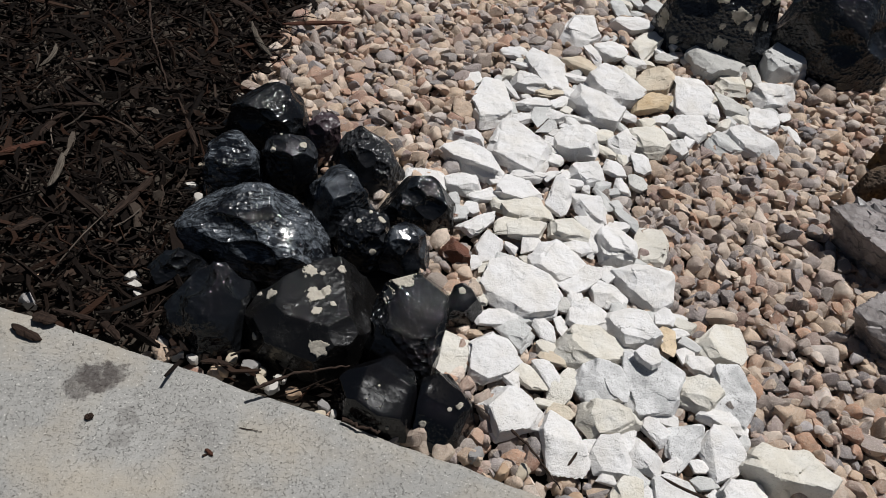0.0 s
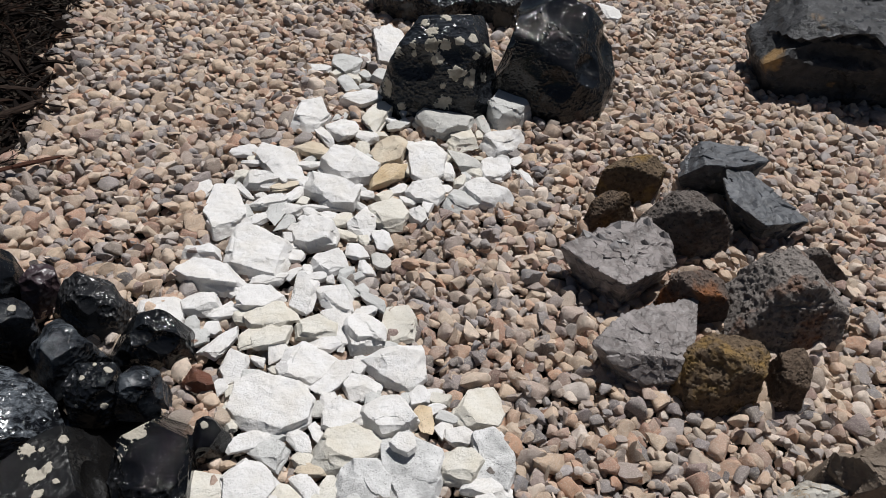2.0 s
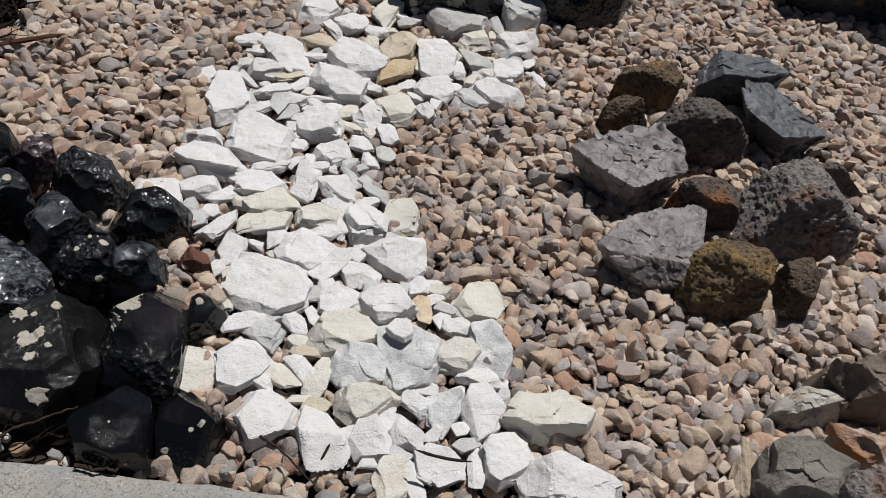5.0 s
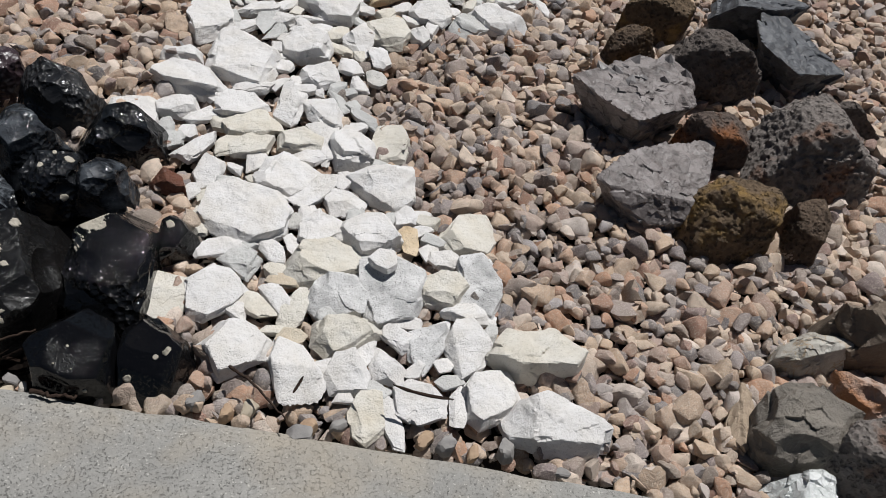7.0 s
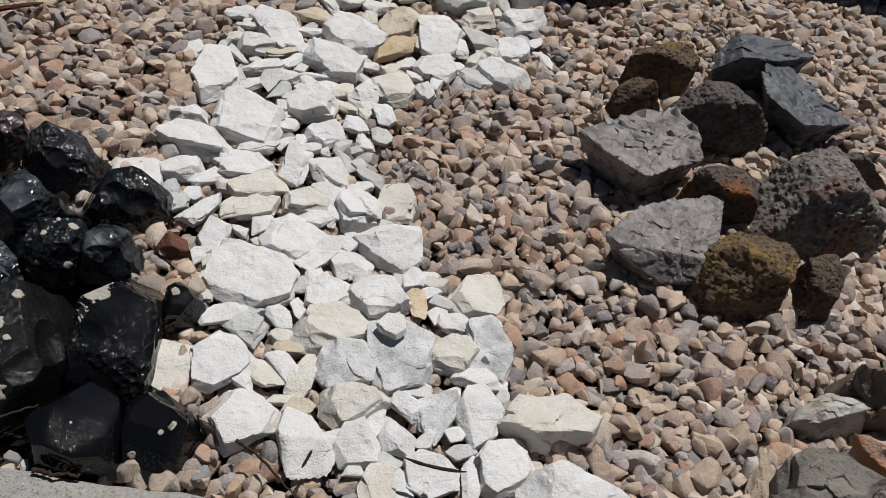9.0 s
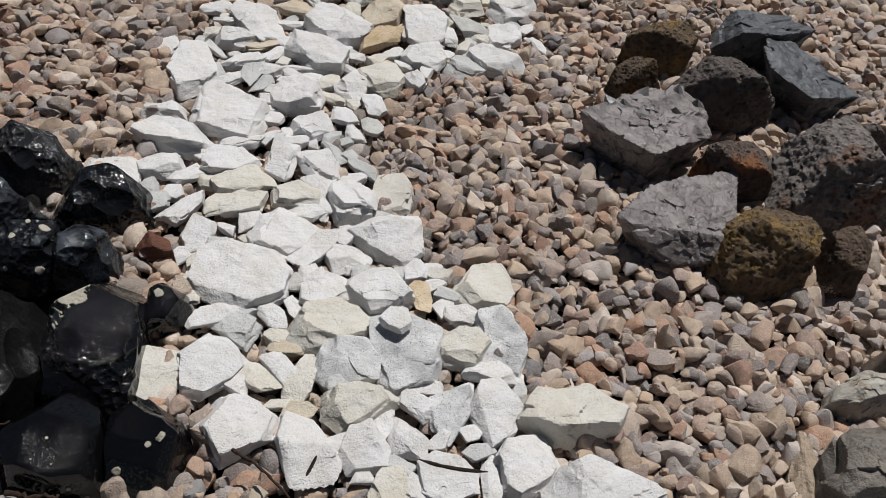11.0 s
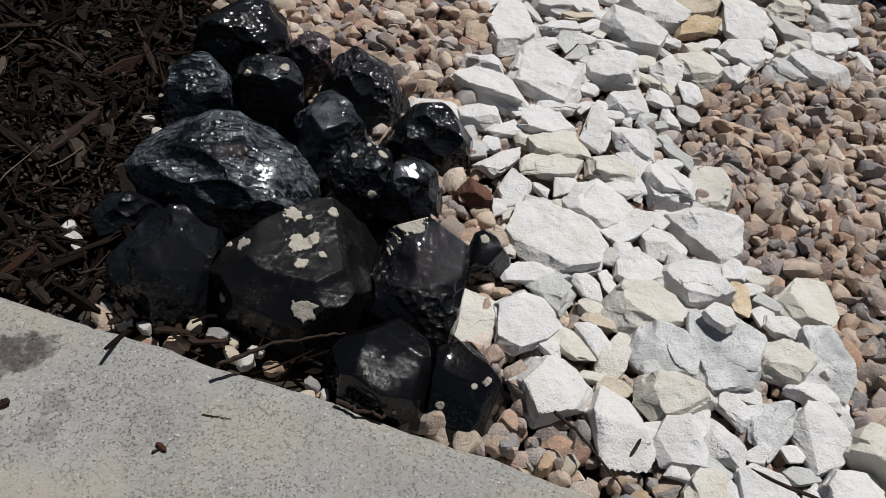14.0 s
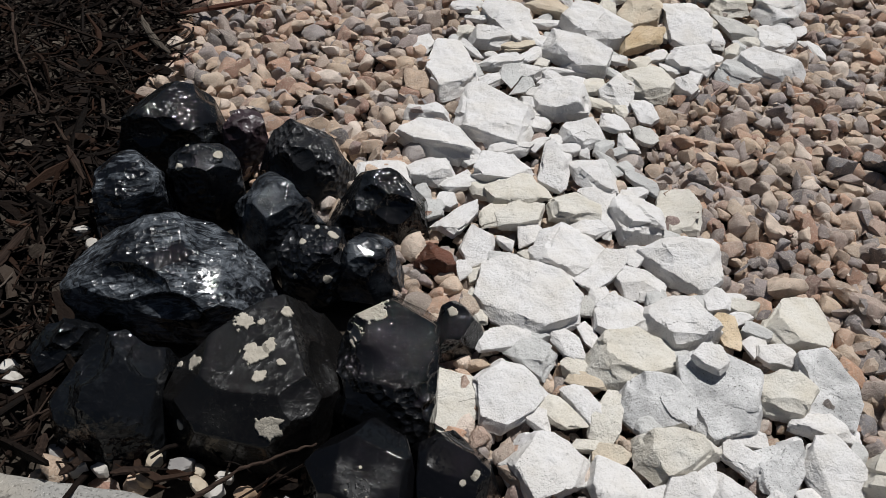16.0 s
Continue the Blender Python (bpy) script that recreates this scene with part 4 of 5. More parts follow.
limestone(0.473, 0.358, 0.000, 0.060, 0.077, 0.077, 0.016, 0, "speckled", cuts=[(-166, 0.033), (-51, 0.015), (-25, 0.015), (68, 0.037), (127, 0.029), (167, 0.026)])
limestone(0.512, 0.336, 0.000, 0.056, 0.072, 0.072, 0.021, 0, "white", cuts=[(-175, 0.027), (-70, 0.026), (-45, 0.023), (14, 0.026), (88, 0.036), (142, 0.029)])
limestone(0.249, 0.400, 0.000, 0.081, 0.074, 0.074, 0.026, 0, "white", cuts=[(-165, 0.036), (-76, 0.029), (-45, 0.034), (38, 0.027), (74, 0.030), (146, 0.039)])
limestone(0.310, 0.401, 0.000, 0.038, 0.027, 0.029, 0.012, -17, "tan")
limestone(0.306, 0.346, 0.000, 0.054, 0.105, 0.105, 0.017, 0, "white", cuts=[(-179, 0.026), (-159, 0.032), (-63, 0.041), (-28, 0.031), (17, 0.022), (52, 0.035), (150, 0.036)])
limestone(0.359, 0.338, 0.000, 0.051, 0.055, 0.055, 0.018, 0, "white", cuts=[(-171, 0.025), (-102, 0.024), (-28, 0.027), (11, 0.023), (90, 0.027), (142, 0.020)])
limestone(0.339, 0.352, 0.000, 0.023, 0.022, 0.017, 0.008, 17, "white")
limestone(0.389, 0.365, 0.000, 0.054, 0.025, 0.022, 0.008, -118, "white")
limestone(0.411, 0.336, 0.000, 0.044, 0.069, 0.069, 0.017, 0, "white", cuts=[(-178, 0.021), (-124, 0.021), (-28, 0.029), (31, 0.009), (139, 0.030)])
limestone(0.433, 0.285, 0.000, 0.060, 0.056, 0.056, 0.016, 0, "white", cuts=[(-133, 0.029), (-88, 0.028), (-25, 0.031), (39, 0.018), (109, 0.026), (171, 0.028)])
limestone(0.475, 0.322, 0.000, 0.026, 0.019, 0.021, 0.008, 2, "white")
limestone(0.473, 0.298, 0.000, 0.038, 0.021, 0.020, 0.008, -11, "pale")
limestone(0.474, 0.266, 0.000, 0.059, 0.025, 0.025, 0.009, -118, "white")
limestone(0.516, 0.269, 0.000, 0.075, 0.069, 0.069, 0.026, 0, "white", cuts=[(-144, 0.042), (-74, 0.026), (-53, 0.026), (18, 0.034), (66, 0.030), (129, 0.029), (165, 0.031)])
limestone(0.350, 0.308, 0.000, 0.027, 0.016, 0.016, 0.008, -22, "white")
limestone(0.584, 0.307, 0.000, 0.116, 0.070, 0.070, 0.046, 0, "cream", cuts=[(-138, 0.036), (-101, 0.028), (-45, 0.048), (35, 0.042), (79, 0.030), (127, 0.043)])
limestone(0.569, 0.210, 0.000, 0.105, 0.077, 0.077, 0.045, 0, "white", cuts=[(-127, 0.031), (-107, 0.026), (-39, 0.053), (27, 0.038), (91, 0.038), (126, 0.047), (-180, 0.052)])
limestone(0.368, 0.272, 0.000, 0.045, 0.065, 0.065, 0.015, 0, "cream", cuts=[(-144, 0.024), (-65, 0.027), (-11, 0.017), (83, 0.032), (138, 0.024), (173, 0.021)])
limestone(0.393, 0.265, 0.000, 0.078, 0.025, 0.021, 0.009, -94, "white")
limestone(0.812, 1.596, 0.000, 0.196, 0.088, 0.076, 0.039, -113, "white")
limestone(0.685, 1.532, 0.000, 0.073, 0.081, 0.081, 0.027, 23, "pale")
limestone(0.661, 1.451, 0.000, 0.039, 0.078, 0.078, 0.017, 2, "pale")
limestone(0.739, 1.558, 0.000, 0.073, 0.029, 0.029, 0.013, -100, "white")
limestone(0.749, 1.460, 0.000, 0.058, 0.053, 0.053, 0.021, -75, "pale")
limestone(0.714, 1.481, 0.000, 0.026, 0.037, 0.037, 0.010, 10, "pale")
limestone(0.613, 1.529, 0.000, 0.074, 0.026, 0.027, 0.017, -8, "white")
limestone(1.492, 1.687, 0.000, 0.063, 0.119, 0.119, 0.025, -21, "white")
obsidian(-0.081, 0.951, 0.000, 0.123, 0.092, 0.092, 0.072, 0, "glassy", cuts=[(-169, 0.061), (-113, 0.046), (-98, 0.041), (-52, 0.058), (4, 0.060), (42, 0.056), (99, 0.040), (129, 0.038)])
obsidian(-0.127, 0.832, 0.000, 0.081, 0.087, 0.087, 0.066, 0, "streaked", cuts=[(-172, 0.040), (-110, 0.043), (-70, 0.039), (-3, 0.040), (46, 0.033), (83, 0.042), (145, 0.035)])
obsidian(-0.044, 0.834, 0.000, 0.085, 0.059, 0.059, 0.072, 0, "spotted", blots=[(-0.028, -0.018, 0.0050), (0.022, -0.014, 0.0055), (-0.013, 0.007, 0.0020), (0.007, -0.044, 0.0020)], cuts=[(-153, 0.034), (-100, 0.028), (-61, 0.029), (-4, 0.042), (43, 0.035), (91, 0.029), (135, 0.035)])
obsidian(0.009, 0.911, 0.000, 0.054, 0.051, 0.051, 0.058, 0, "purple", cuts=[(-176, 0.026), (-108, 0.025), (-65, 0.022), (6, 0.026), (90, 0.026), (126, 0.023)])
obsidian(0.083, 0.857, 0.000, 0.097, 0.089, 0.089, 0.066, 0, "matte", cuts=[(-173, 0.045), (-133, 0.037), (-98, 0.041), (-39, 0.047), (38, 0.030), (64, 0.030), (126, 0.049)])
obsidian(0.036, 0.762, 0.000, 0.085, 0.090, 0.090, 0.070, 0, "dusty_sheen", cuts=[(-169, 0.037), (-148, 0.037), (-62, 0.032), (-53, 0.031), (35, 0.032), (60, 0.036), (117, 0.043)])
obsidian(0.152, 0.760, 0.000, 0.110, 0.081, 0.081, 0.062, 0, "glassy", cuts=[(-165, 0.053), (-107, 0.034), (-69, 0.044), (-15, 0.052), (60, 0.031), (68, 0.028), (143, 0.045)])
obsidian(-0.083, 0.686, 0.000, 0.213, 0.132, 0.132, 0.074, 0, "streaked", cuts=[(-163, 0.098), (-115, 0.054), (-109, 0.054), (-74, 0.070), (-17, 0.107), (31, 0.081), (42, 0.073), (83, 0.063), (113, 0.068), (135, 0.084)])
obsidian(0.068, 0.684, 0.000, 0.075, 0.072, 0.072, 0.058, 0, "spotted", blots=[(-0.011, -0.010, 0.0040), (-0.010, -0.047, 0.0060), (0.010, -0.039, 0.0050), (0.000, -0.067, 0.0050), (0.028, 0.004, 0.0060), (-0.028, -0.032, 0.0030), (0.009, 0.008, 0.0030)], cuts=[(-174, 0.037), (-114, 0.035), (-74, 0.033), (-9, 0.034), (39, 0.039), (97, 0.033), (135, 0.031)])
obsidian(0.125, 0.666, 0.000, 0.066, 0.053, 0.053, 0.058, 0, "dusty_sheen", cuts=[(-172, 0.033), (-111, 0.027), (-73, 0.024), (-17, 0.029), (40, 0.031), (103, 0.022), (135, 0.022)])
obsidian(-0.180, 0.616, 0.000, 0.081, 0.050, 0.050, 0.043, 0, "glassy", cuts=[(-153, 0.035), (-68, 0.013), (-59, 0.014), (48, 0.033), (94, 0.023), (131, 0.029)])
obsidian(-0.134, 0.536, 0.000, 0.108, 0.089, 0.089, 0.066, 0, "glassy", cuts=[(-162, 0.051), (-121, 0.043), (-87, 0.044), (-31, 0.045), (-3, 0.052), (74, 0.049), (101, 0.039), (145, 0.045)])
obsidian(-0.003, 0.530, 0.000, 0.171, 0.147, 0.147, 0.069, 0, "patched", blots=[(-0.010, 0.033, 0.0090), (0.008, 0.030, 0.0030), (0.036, 0.039, 0.0070), (0.001, -0.004, 0.0110), (0.013, 0.002, 0.0070), (-0.002, -0.029, 0.0061), (0.024, -0.018, 0.0040), (-0.060, 0.010, 0.0070), (-0.074, 0.020, 0.0030), (0.005, -0.071, 0.0100), (-0.077, -0.040, 0.0040), (-0.032, 0.043, 0.0050)], cuts=[(-149, 0.076), (-112, 0.068), (-74, 0.071), (-37, 0.069), (-13, 0.074), (31, 0.094), (100, 0.062), (123, 0.060), (151, 0.072)])
obsidian(0.125, 0.546, 0.000, 0.126, 0.184, 0.184, 0.058, 0, "flaked", blots=[(-0.016, 0.026, 0.0140), (-0.034, 0.004, 0.0100), (0.001, 0.043, 0.0090)], cuts=[(-153, 0.076), (-117, 0.076), (-30, 0.058), (-16, 0.048), (-7, 0.052), (102, 0.077), (133, 0.046), (161, 0.046)])
obsidian(0.201, 0.569, 0.000, 0.048, 0.053, 0.053, 0.035, 0, "ringed", blots=[(-0.007, -0.002, 0.0050)], cuts=[(-174, 0.025), (-83, 0.024), (-51, 0.020), (2, 0.024), (101, 0.022), (157, 0.020)])
obsidian(0.074, 0.417, 0.000, 0.092, 0.096, 0.096, 0.047, 0, "ringed", blots=[(0.002, -0.038, 0.0010), (0.010, -0.053, 0.0020), (0.001, -0.013, 0.0014), (-0.014, -0.029, 0.0010), (-0.008, -0.051, 0.0010)], cuts=[(-167, 0.041), (-124, 0.038), (-99, 0.042), (-29, 0.050), (0, 0.046), (44, 0.048), (106, 0.041), (128, 0.041)])
obsidian(0.154, 0.399, 0.000, 0.072, 0.090, 0.090, 0.039, 0, "ringed", blots=[(-0.028, -0.031, 0.0040), (0.005, -0.021, 0.0030), (0.013, -0.018, 0.0030), (0.020, -0.016, 0.0030), (0.010, -0.016, 0.0020)], cuts=[(-132, 0.046), (-81, 0.042), (-36, 0.035), (0, 0.036), (41, 0.038), (103, 0.041), (164, 0.030), (171, 0.031)])
obsidian(0.844, 1.357, 0.000, 0.250, 0.194, 0.194, 0.190, 0, "snowflake", cuts=[(-162, 0.120), (-119, 0.082), (-109, 0.078), (-75, 0.104), (-19, 0.110), (37, 0.116), (59, 0.102), (103, 0.087), (134, 0.084)])
obsidian(1.125, 1.388, 0.000, 0.325, 0.336, 0.336, 0.220, 0, "glassy", cuts=[(-129, 0.172), (-118, 0.168), (-87, 0.166), (-46, 0.155), (-21, 0.145), (11, 0.163), (36, 0.183), (110, 0.123), (139, 0.080), (174, 0.152)])
obsidian(0.979, 1.824, 0.000, 0.266, 0.256, 0.256, 0.122, -19, "spotted")
obsidian(1.176, 1.746, 0.000, 0.171, 0.220, 0.220, 0.120, -20, "matte")
lava(1.081, 0.924, 0.000, 0.140, 0.074, 0.074, 0.085, 0, "ochre", cuts=[(-125, 0.031), (-106, 0.026), (-55, 0.051), (38, 0.047), (84, 0.033), (128, 0.052)])
lava(0.990, 0.857, 0.000, 0.093, 0.047, 0.047, 0.070, 0, "brown", cuts=[(-171, 0.046), (-98, 0.023), (-75, 0.023), (21, 0.040), (81, 0.021), (121, 0.026)])
lava(1.101, 0.767, 0.000, 0.209, 0.100, 0.100, 0.100, 0, "dark", cuts=[(-125, 0.048), (-121, 0.045), (-91, 0.048), (-40, 0.086), (23, 0.093), (75, 0.052), (89, 0.049), (127, 0.075)])
lava(1.006, 0.600, 0.000, 0.112, 0.086, 0.086, 0.078, 0, "rust", cuts=[(-170, 0.051), (-134, 0.036), (-99, 0.036), (-23, 0.055), (35, 0.041), (75, 0.036), (120, 0.048)])
lava(1.147, 0.545, 0.000, 0.225, 0.154, 0.154, 0.115, 0, "grey", cuts=[(-170, 0.109), (-114, 0.070), (-95, 0.069), (-31, 0.106), (34, 0.083), (72, 0.059), (109, 0.087), (174, 0.113)])
lava(0.946, 0.448, 0.000, 0.145, 0.100, 0.100, 0.085, 0, "ochre", cuts=[(-169, 0.071), (-120, 0.056), (-92, 0.049), (-45, 0.065), (12, 0.067), (61, 0.050), (95, 0.049), (152, 0.064)])
lava(1.051, 0.407, 0.000, 0.074, 0.073, 0.073, 0.070, 0, "brown", cuts=[(-149, 0.040), (-101, 0.035), (-45, 0.028), (0, 0.037), (80, 0.035), (151, 0.025)])
lava(1.293, 0.615, 0.000, 0.158, 0.068, 0.068, 0.066, 0, "dark", cuts=[(-119, 0.013), (-112, 0.011), (-48, 0.063), (42, 0.050), (77, 0.027), (97, 0.037)])
lava(0.907, 0.074, 0.000, 0.118, 0.082, 0.082, 0.080, 0, "grey", cuts=[(-165, 0.052), (-140, 0.043), (-92, 0.040), (-20, 0.057), (46, 0.038), (82, 0.037), (125, 0.049)])
quartz(1.257, 0.901, 0.000, 0.176, 0.100, 0.100, 0.093, 0, "smoky", cuts=[(-118, 0.039), (-115, 0.037), (-87, 0.051), (-5, 0.087), (51, 0.063), (91, 0.049), (140, 0.069)])
quartz(1.282, 0.768, 0.000, 0.142, 0.134, 0.134, 0.075, 0, "smoky", cuts=[(-159, 0.064), (-92, 0.065), (-54, 0.085), (21, 0.048), (85, 0.064), (147, 0.063)])
quartz(0.931, 0.702, 0.000, 0.214, 0.143, 0.143, 0.085, 0, "druse", cuts=[(-160, 0.085), (-149, 0.080), (-77, 0.059), (-70, 0.059), (-28, 0.089), (11, 0.107), (84, 0.075), (99, 0.065), (103, 0.067)])
quartz(0.876, 0.515, 0.000, 0.212, 0.133, 0.133, 0.070, 0, "druse", cuts=[(-157, 0.087), (-139, 0.076), (-102, 0.064), (-37, 0.045), (90, 0.067), (115, 0.071)])
quartz(0.937, 0.223, 0.000, 0.104, 0.050, 0.050, 0.050, 0, "pale", cuts=[(-130, 0.029), (-100, 0.019), (-53, 0.039), (41, 0.033), (51, 0.029), (94, 0.024), (129, 0.037)])
quartz(0.813, 0.060, 0.000, 0.098, 0.057, 0.057, 0.050, 0, "milky", cuts=[(-156, 0.037), (-105, 0.018), (-28, 0.049), (39, 0.031), (77, 0.020), (124, 0.043)])
boulder(1.026, 0.214, 0.000, 0.135, 0.085, 0.085, 0.100, 0, "brown", cuts=[(-161, 0.056), (-117, 0.038), (-92, 0.041), (-4, 0.067), (62, 0.033), (80, 0.033), (133, 0.065)])
boulder(0.970, 0.134, 0.000, 0.095, 0.090, 0.090, 0.055, 0, "agate", cuts=[(-175, 0.043), (-144, 0.024), (-126, 0.023), (-53, 0.049), (36, 0.023), (46, 0.023), (87, 0.042)])
boulder(0.848, 0.128, 0.000, 0.140, 0.096, 0.096, 0.070, 0, "slate", cuts=[(-139, 0.058), (-111, 0.045), (-63, 0.042), (-44, 0.046), (40, 0.058), (71, 0.045), (104, 0.047), (137, 0.057), (177, 0.069)])
boulder(0.799, 0.169, 0.000, 0.098, 0.029, 0.037, 0.020, -127, "tan")
boulder(2.018, 1.290, 0.000, 0.792, 0.503, 0.503, 0.200, 0, "chert", cuts=[(-116, 0.247), (-71, 0.223), (-39, 0.262), (35, 0.368), (91, 0.246), (128, 0.255), (142, 0.277), (154, 0.321)])
redstone(0.206, 0.672, 0.000, 0.049, 0.031, 0.025, 0.022, -47)


def covered(x, y, grow):
    """Whether a placed stone stands over this spot."""
    for kind, sx, sy, length, width, a in PLACED:
        dx, dy = x - sx, y - sy
        u, v = dx * math.cos(a) + dy * math.sin(a), dy * math.cos(a) - dx * math.sin(a)
        if (abs(u) / (length * 0.5 * grow + 0.004)) ** 3 + (abs(v) / (width * 0.5 * grow + 0.004)) ** 3 < 1:
            return True
    return False


def fill_limestone():
    """Small white chips in the hollows between the large chunks."""
    rng, px, py = scatter(0.02, 41, 0.1, 1.0, 0.2, 1.75, 0.45)
    white = [p for p in PLACED if p[0] == "limestone"]
    for x, y in zip(px, py):
        near = [math.atan2(p[2] - y, p[1] - x) for p in white if math.hypot(p[1] - x, p[2] - y) < 0.085]
        if len(near) < 4 or covered(x, y, 0.9):
            continue
        turns = sorted(near)
        if max(b - a for a, b in zip(turns, turns[1:] + [turns[0] + math.tau])) > 2.6:
            continue
        s = rng.uniform(0.02, 0.036)
        limestone(x, y, -0.004, s * 1.25, s * rng.uniform(0.6, 1.0), s * rng.uniform(0.6, 1.0), s * 0.6, rng.uniform(0, 360), ("white", "white", "cream", "pale")[rng.integers(4)])


fill_limestone()


# ---- loose bits ----
def bark_tone(name, a, b):
    m = Mat(name, 0.85, 0.15)
    fib = m.noise(1.0, 5.0, m.vec("MULTIPLY", m.co, (40.0, 500.0, 500.0)))
    return m.done(m.mix(m.ramp(fib, 0.35, 0.7), a, b), None, m.bump(fib, 0.0015, 0.9))


BARK_TONES = {
    "brown": (bark_tone("dark bark", (0.012, 0.007, 0.005), (0.04, 0.025, 0.018)), "dark brown splinter of bark mulch"),
    "red": (bark_tone("reddish bark", (0.035, 0.013, 0.008), (0.08, 0.035, 0.022)), "reddish-brown sliver of bark mulch"),
    "pale": (bark_tone("weathered bark", (0.035, 0.028, 0.022), (0.14, 0.118, 0.095)), "weathered grey splinter of bark mulch"),
}
TWIG = bark_tone("twig bark", (0.02, 0.012, 0.009), (0.06, 0.04, 0.03))


def bark_piece(x, y, z, length, wide, angle, tone="brown"):
    """A torn splinter with ragged ends and a slight bend."""
    SEED[0] += 1
    rng = np.random.default_rng(SEED[0])
    verts, faces, n, m = [], [], 13, 8
    bend = rng.normal() * 0.05 * length
    for i in range(n):
        t = i / (n - 1) - 0.5
        k = (0.3 + 0.7 * min(1.0, (0.5 - abs(t)) * 5)) * (1 + rng.normal() * 0.06)
        for j in range(m):
            a = j / m * math.tau
            r = 1 + rng.normal() * 0.09
            verts.append((t * length + rng.normal() * 0.02 * wide, math.cos(a) * wide * 0.5 * k * r + bend * (1 - 4 * t * t), math.sin(a) * min(wide * 0.3, 0.004) * k * r))
    for i in range(n - 1):
        for j in range(m):
            faces.append((i * m + j, i * m + (j + 1) % m, (i + 1) * m + (j + 1) % m, (i + 1) * m + j))
    faces += [tuple(range(m))[::-1], tuple((n - 1) * m + j for j in range(m))]
    mat, label = BARK_TONES[tone]
    ob = new("bark_splinter", mesh_of("bark_splinter", verts, faces, mat, False))
    ob.matrix_world = pose(x, y, z, rng.normal() * 12, rng.normal() * 4, angle)
    return tagged(ob, label, "bark", "bark splinters")


def twig(r, *points):
    """A thin crooked twig through the given places."""
    SEED[0] += 1
    rng = np.random.default_rng(SEED[0])
    p = np.array(points)
    t = np.linspace(0, len(p) - 1, 8 * (len(p) - 1) + 1)
    line = np.stack([np.interp(t, np.arange(len(p)), p[:, k]) for k in range(3)], axis=1)
    line[1:-1] = (line[:-2] + 2 * line[1:-1] + line[2:]) / 4
    line += rng.normal(size=line.shape) * r * 0.35
    verts, faces, m = [], [], 7
    for i, q in enumerate(line):
        d = Vector(line[min(i + 1, len(line) - 1)] - line[max(i - 1, 0)]).normalized()
        u = d.cross(Vector((0, 0, 1))).normalized()
        w = u.cross(d)
        k = r * (1.0 - 0.5 * i / len(line)) * (1 + rng.normal() * 0.12)
        for j in range(m):
            a = j / m * math.tau
            verts.append(tuple(Vector(q) + u * math.cos(a) * k + w * math.sin(a) * k))
    for i in range(len(line) - 1):
        for j in range(m):
            faces.append((i * m + j, i * m + (j + 1) % m, (i + 1) * m + (j + 1) % m, (i + 1) * m + j))
    faces += [tuple(range(m))[::-1], tuple((len(line) - 1) * m + j for j in range(m))]
    return tagged(new("twig", mesh_of("twig", verts, faces, TWIG)), "thin crooked brown twig lying across stones", "twig")


def pebble_tone(name, base, second):
    m = Mat(name, 0.75, 0.35)
    c = m.mix(m.ramp(m.noise(60.0, 5.0), 0.35, 0.7), base, second)
    return m.done(c, None, m.bump(m.noise(200.0, 4.0), 0.0015, 0.6))


PEBBLES = {
    "white": (pebble_tone("white pebble", (0.5, 0.475, 0.435), (0.38, 0.35, 0.31)), "small off-white pebble lying loose by the slab edge"),
    "cream": (pebble_tone("cream pebble", (0.46, 0.4, 0.31), (0.35, 0.285, 0.21)), "small cream-coloured pebble lying loose by the slab edge"),
    "tan": (pebble_tone("tan pebble", (0.42, 0.3, 0.2), (0.3, 0.2, 0.13)), "small tan river pebble lying loose by the slab edge"),
    "grey": (pebble_tone("grey pebble", (0.28, 0.265, 0.25), (0.18, 0.17, 0.165)), "small grey river pebble lying loose by the slab edge"),
}


def pebble(x, y, size, tone="tan"):
    rng = np.random.default_rng(SEED[0] + 1)
    mat, label = PEBBLES[tone]
    ob = chunk("limestone", "pebble", x, y, -0.004, size * 1.25, size * 0.85, size * rng.uniform(0.7, 0.95), size * 0.7, rng.uniform(0, 360), mat, 3, 0.02, 40.0)
    return tagged(ob, label, "pebble", "loose pebbles")


twig(0.0022, (-0.076, 0.414, 0.030), (-0.036, 0.435, 0.030), (0.006, 0.445, 0.030), (0.041, 0.450, 0.030))
twig(0.0030, (0.032, 0.384, 0.016), (0.053, 0.373, 0.016), (0.077, 0.365, 0.016))
twig(0.0018, (0.232, 0.359, 0.030), (0.250, 0.337, 0.030), (0.263, 0.314, 0.030), (0.278, 0.279, 0.030))
twig(0.0022, (-0.310, 1.281, 0.020), (-0.293, 1.177, 0.020), (-0.269, 1.099, 0.020), (-0.242, 1.012, 0.020))
twig(0.0016, (-0.232, 0.824, 0.010), (-0.220, 0.762, 0.010), (-0.226, 0.692, 0.010), (-0.213, 0.649, 0.010))
twig(0.0015, (-0.218, 0.535, 0.015), (-0.185, 0.550, 0.015), (-0.123, 0.556, 0.015))
twig(0.0013, (-0.123, 0.337, 0.013), (-0.116, 0.341, 0.013), (-0.113, 0.337, 0.013))
twig(0.0007, (-0.086, 0.373, 0.013), (-0.074, 0.371, 0.013), (-0.061, 0.368, 0.013))
twig(0.0014, (-0.085, 1.626, 0.020), (0.003, 1.577, 0.020), (0.052, 1.534, 0.020))
bark_piece(-0.002, 1.257, 0.020, 0.134, 0.0110, 15, "red")
bark_piece(-0.121, 0.960, 0.030, 0.089, 0.0060, 81, "pale")
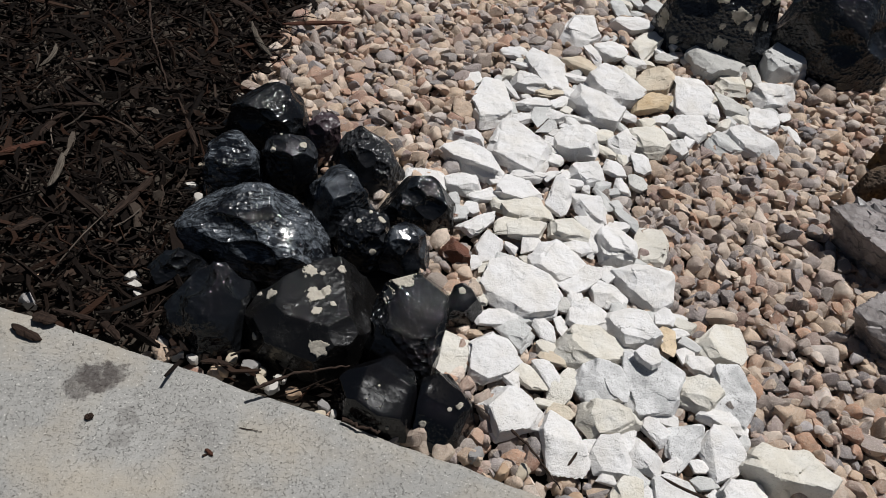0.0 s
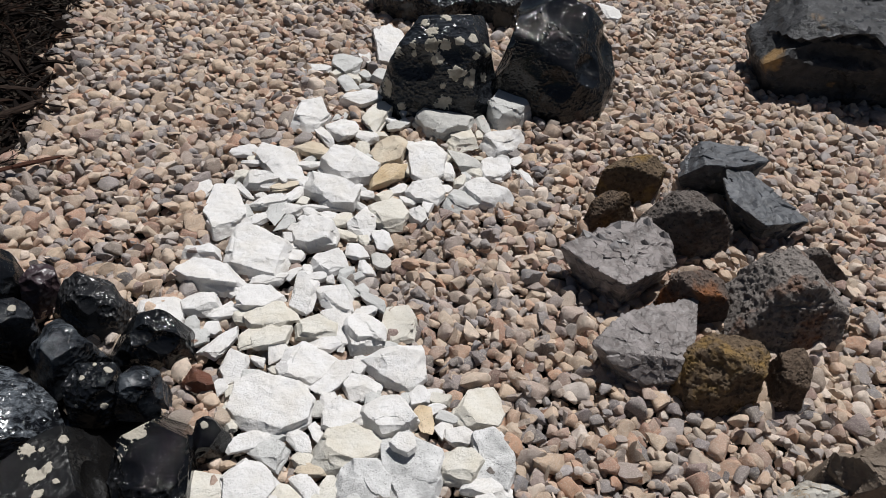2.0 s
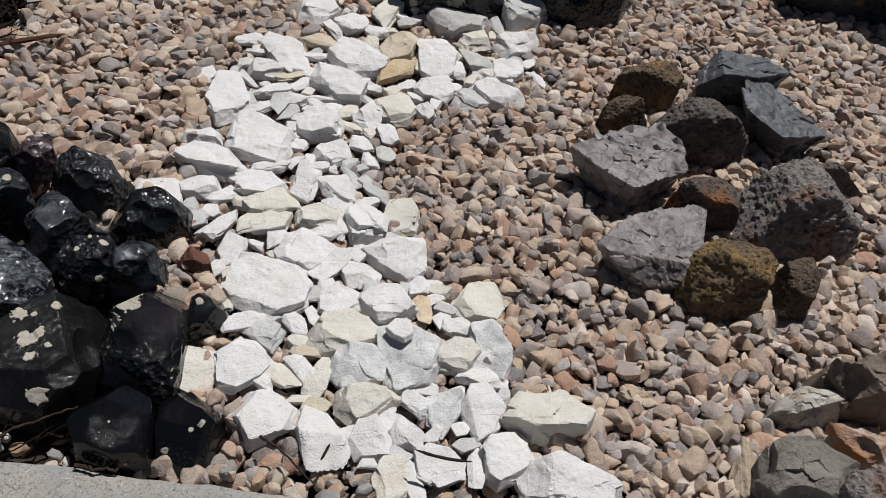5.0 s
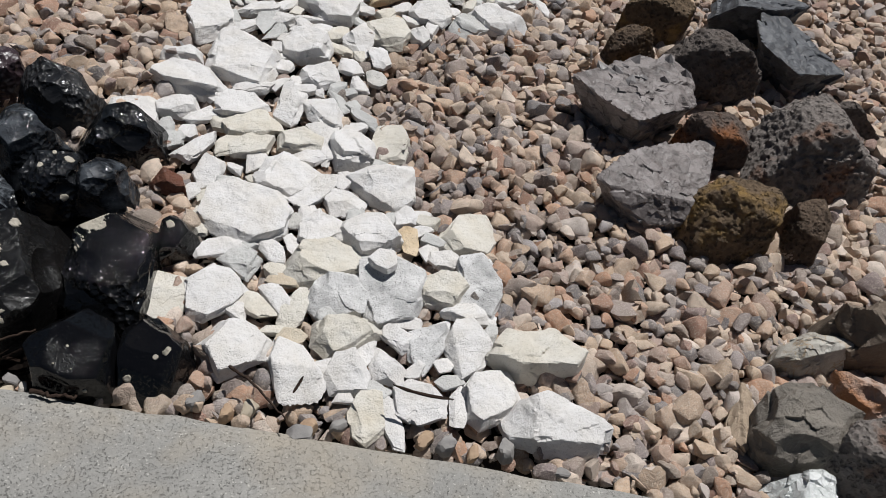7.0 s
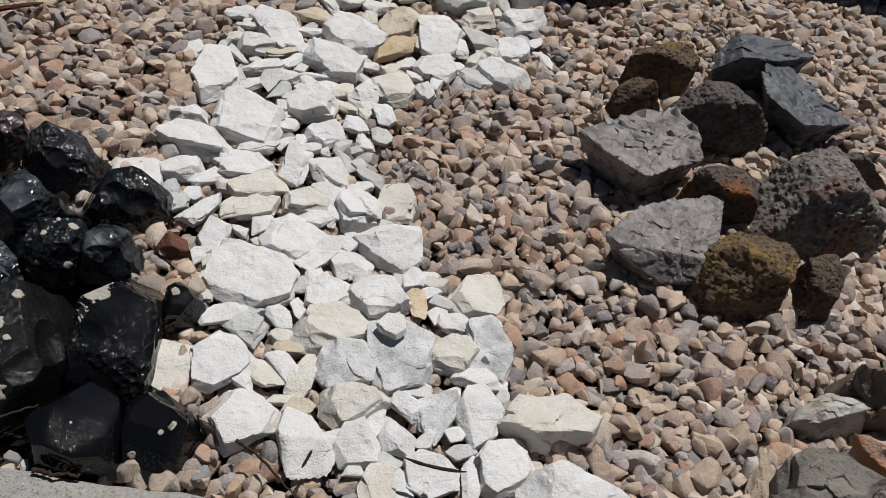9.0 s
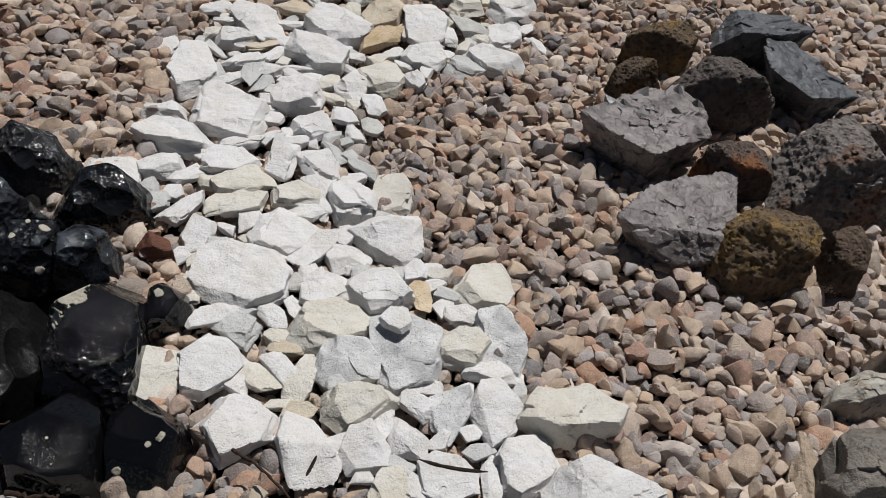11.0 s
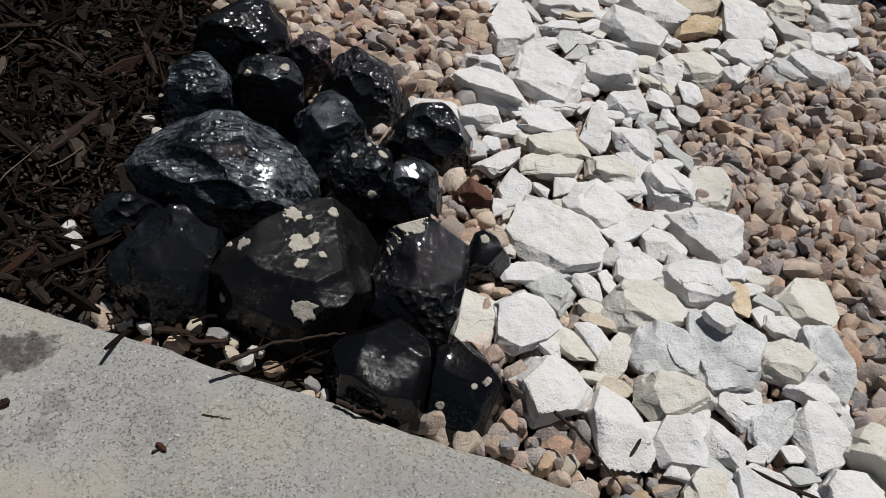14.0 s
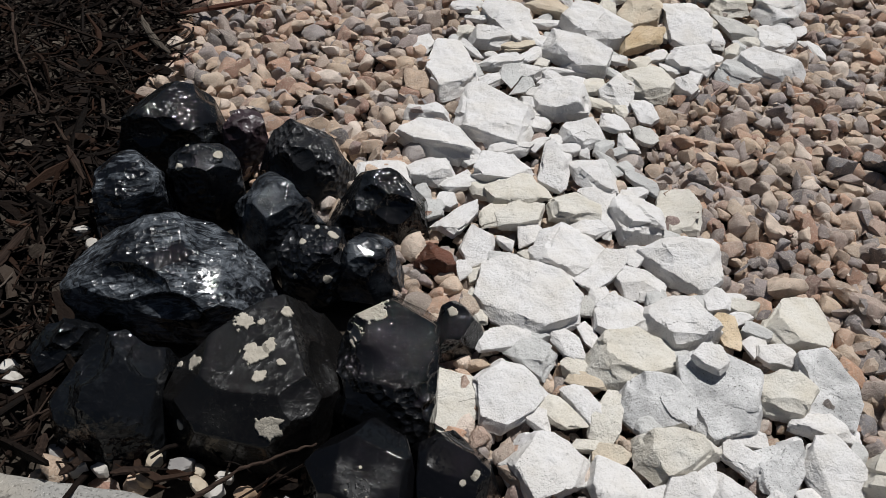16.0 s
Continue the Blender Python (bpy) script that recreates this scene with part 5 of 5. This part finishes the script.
bark_piece(-0.346, 0.506, 0.016, 0.043, 0.0120, -29, "brown")
bark_piece(-0.330, 0.529, 0.016, 0.031, 0.0200, -22, "brown")
bark_piece(-0.251, 0.512, 0.015, 0.043, 0.0110, -49, "brown")
bark_piece(-0.199, 0.504, 0.015, 0.029, 0.0100, 78, "brown")
bark_piece(-0.169, 0.483, 0.015, 0.031, 0.0090, 42, "brown")
bark_piece(-0.121, 0.464, 0.015, 0.034, 0.0080, -7, "brown")
bark_piece(-0.297, 0.535, 0.015, 0.059, 0.0070, -18, "brown")
bark_piece(-0.117, 0.341, 0.014, 0.012, 0.0050, -42, "red")
bark_piece(-0.253, 0.388, 0.014, 0.010, 0.0090, 29, "brown")
bark_piece(-0.371, 0.838, 0.015, 0.042, 0.0070, -98, "pale")
bark_piece(-0.025, 1.539, 0.020, 0.131, 0.0120, -24, "brown")
bark_piece(-0.008, 1.450, 0.025, 0.113, 0.0160, 20, "brown")
bark_piece(-0.102, 1.181, 0.025, 0.106, 0.0100, -68, "pale")
bark_piece(-0.143, 1.291, 0.020, 0.060, 0.0140, -37, "brown")
bark_piece(0.426, 0.270, 0.045, 0.068, 0.0045, -27, "brown")
bark_piece(0.299, 0.316, 0.035, 0.023, 0.0035, 49, "brown")
bark_piece(-0.402, 0.916, 0.012, 0.071, 0.0120, 70, "brown")
bark_piece(-0.374, 0.801, 0.020, 0.075, 0.0120, 88, "pale")
bark_piece(-0.376, 0.956, 0.020, 0.078, 0.0100, -7, "brown")
bark_piece(-0.428, 0.847, 0.020, 0.063, 0.0120, 29, "red")
bark_piece(-0.333, 0.913, 0.020, 0.047, 0.0130, -6, "brown")
bark_piece(-0.195, 0.904, 0.020, 0.073, 0.0090, -70, "brown")
bark_piece(-0.263, 0.752, 0.020, 0.105, 0.0120, 63, "brown")
bark_piece(-0.386, 0.686, 0.020, 0.043, 0.0100, 42, "brown")
bark_piece(-0.446, 1.089, 0.020, 0.062, 0.0080, 78, "pale")
bark_piece(-0.218, 1.121, 0.020, 0.049, 0.0070, -47, "brown")
pebble(-0.170, 0.491, 0.018, "white")
pebble(-0.150, 0.481, 0.014, "white")
pebble(-0.103, 0.480, 0.017, "cream")
pebble(-0.112, 0.463, 0.014, "tan")
pebble(-0.080, 0.467, 0.020, "grey")
pebble(-0.066, 0.448, 0.018, "cream")
pebble(-0.051, 0.438, 0.015, "white")
pebble(-0.042, 0.451, 0.013, "white")
pebble(-0.025, 0.430, 0.017, "tan")
pebble(-0.064, 0.463, 0.012, "cream")
pebble(0.012, 0.411, 0.014, "grey")
pebble(0.022, 0.398, 0.013, "white")
pebble(0.007, 0.398, 0.014, "cream")
pebble(-0.189, 0.507, 0.016, "grey")
pebble(-0.173, 0.772, 0.018, "white")
pebble(-0.234, 0.599, 0.014, "white")
pebble(-0.230, 0.583, 0.012, "white")
pebble(-0.362, 0.611, 0.012, "tan")
pebble(-0.361, 0.566, 0.022, "grey")
pebble(-0.338, 0.388, 0.016, "tan")
pebble(-0.048, 1.499, 0.012, "white")
pebble(0.053, 1.572, 0.012, "white")
pebble(-0.243, 0.615, 0.016, "white")
pebble(-0.238, 0.598, 0.014, "white")
pebble(-0.185, 0.799, 0.018, "white")
pebble(-0.178, 0.852, 0.009, "cream")
pebble(0.471, 0.176, 0.018, "tan")
pebble(0.558, 0.160, 0.016, "grey")
pebble(0.193, 0.342, 0.020, "grey")
pebble(0.222, 0.320, 0.020, "tan")
pebble(0.246, 0.318, 0.018, "cream")
pebble(0.302, 0.280, 0.022, "tan")
pebble(0.292, 0.275, 0.024, "grey")
pebble(0.335, 0.275, 0.016, "grey")
pebble(0.423, 0.236, 0.020, "tan")
pebble(0.445, 0.223, 0.022, "grey")
pebble(0.507, 0.201, 0.024, "grey")
pebble(0.469, 0.207, 0.016, "tan")


# ---- gravel and mulch ----
build_gravel()
build_mulch()
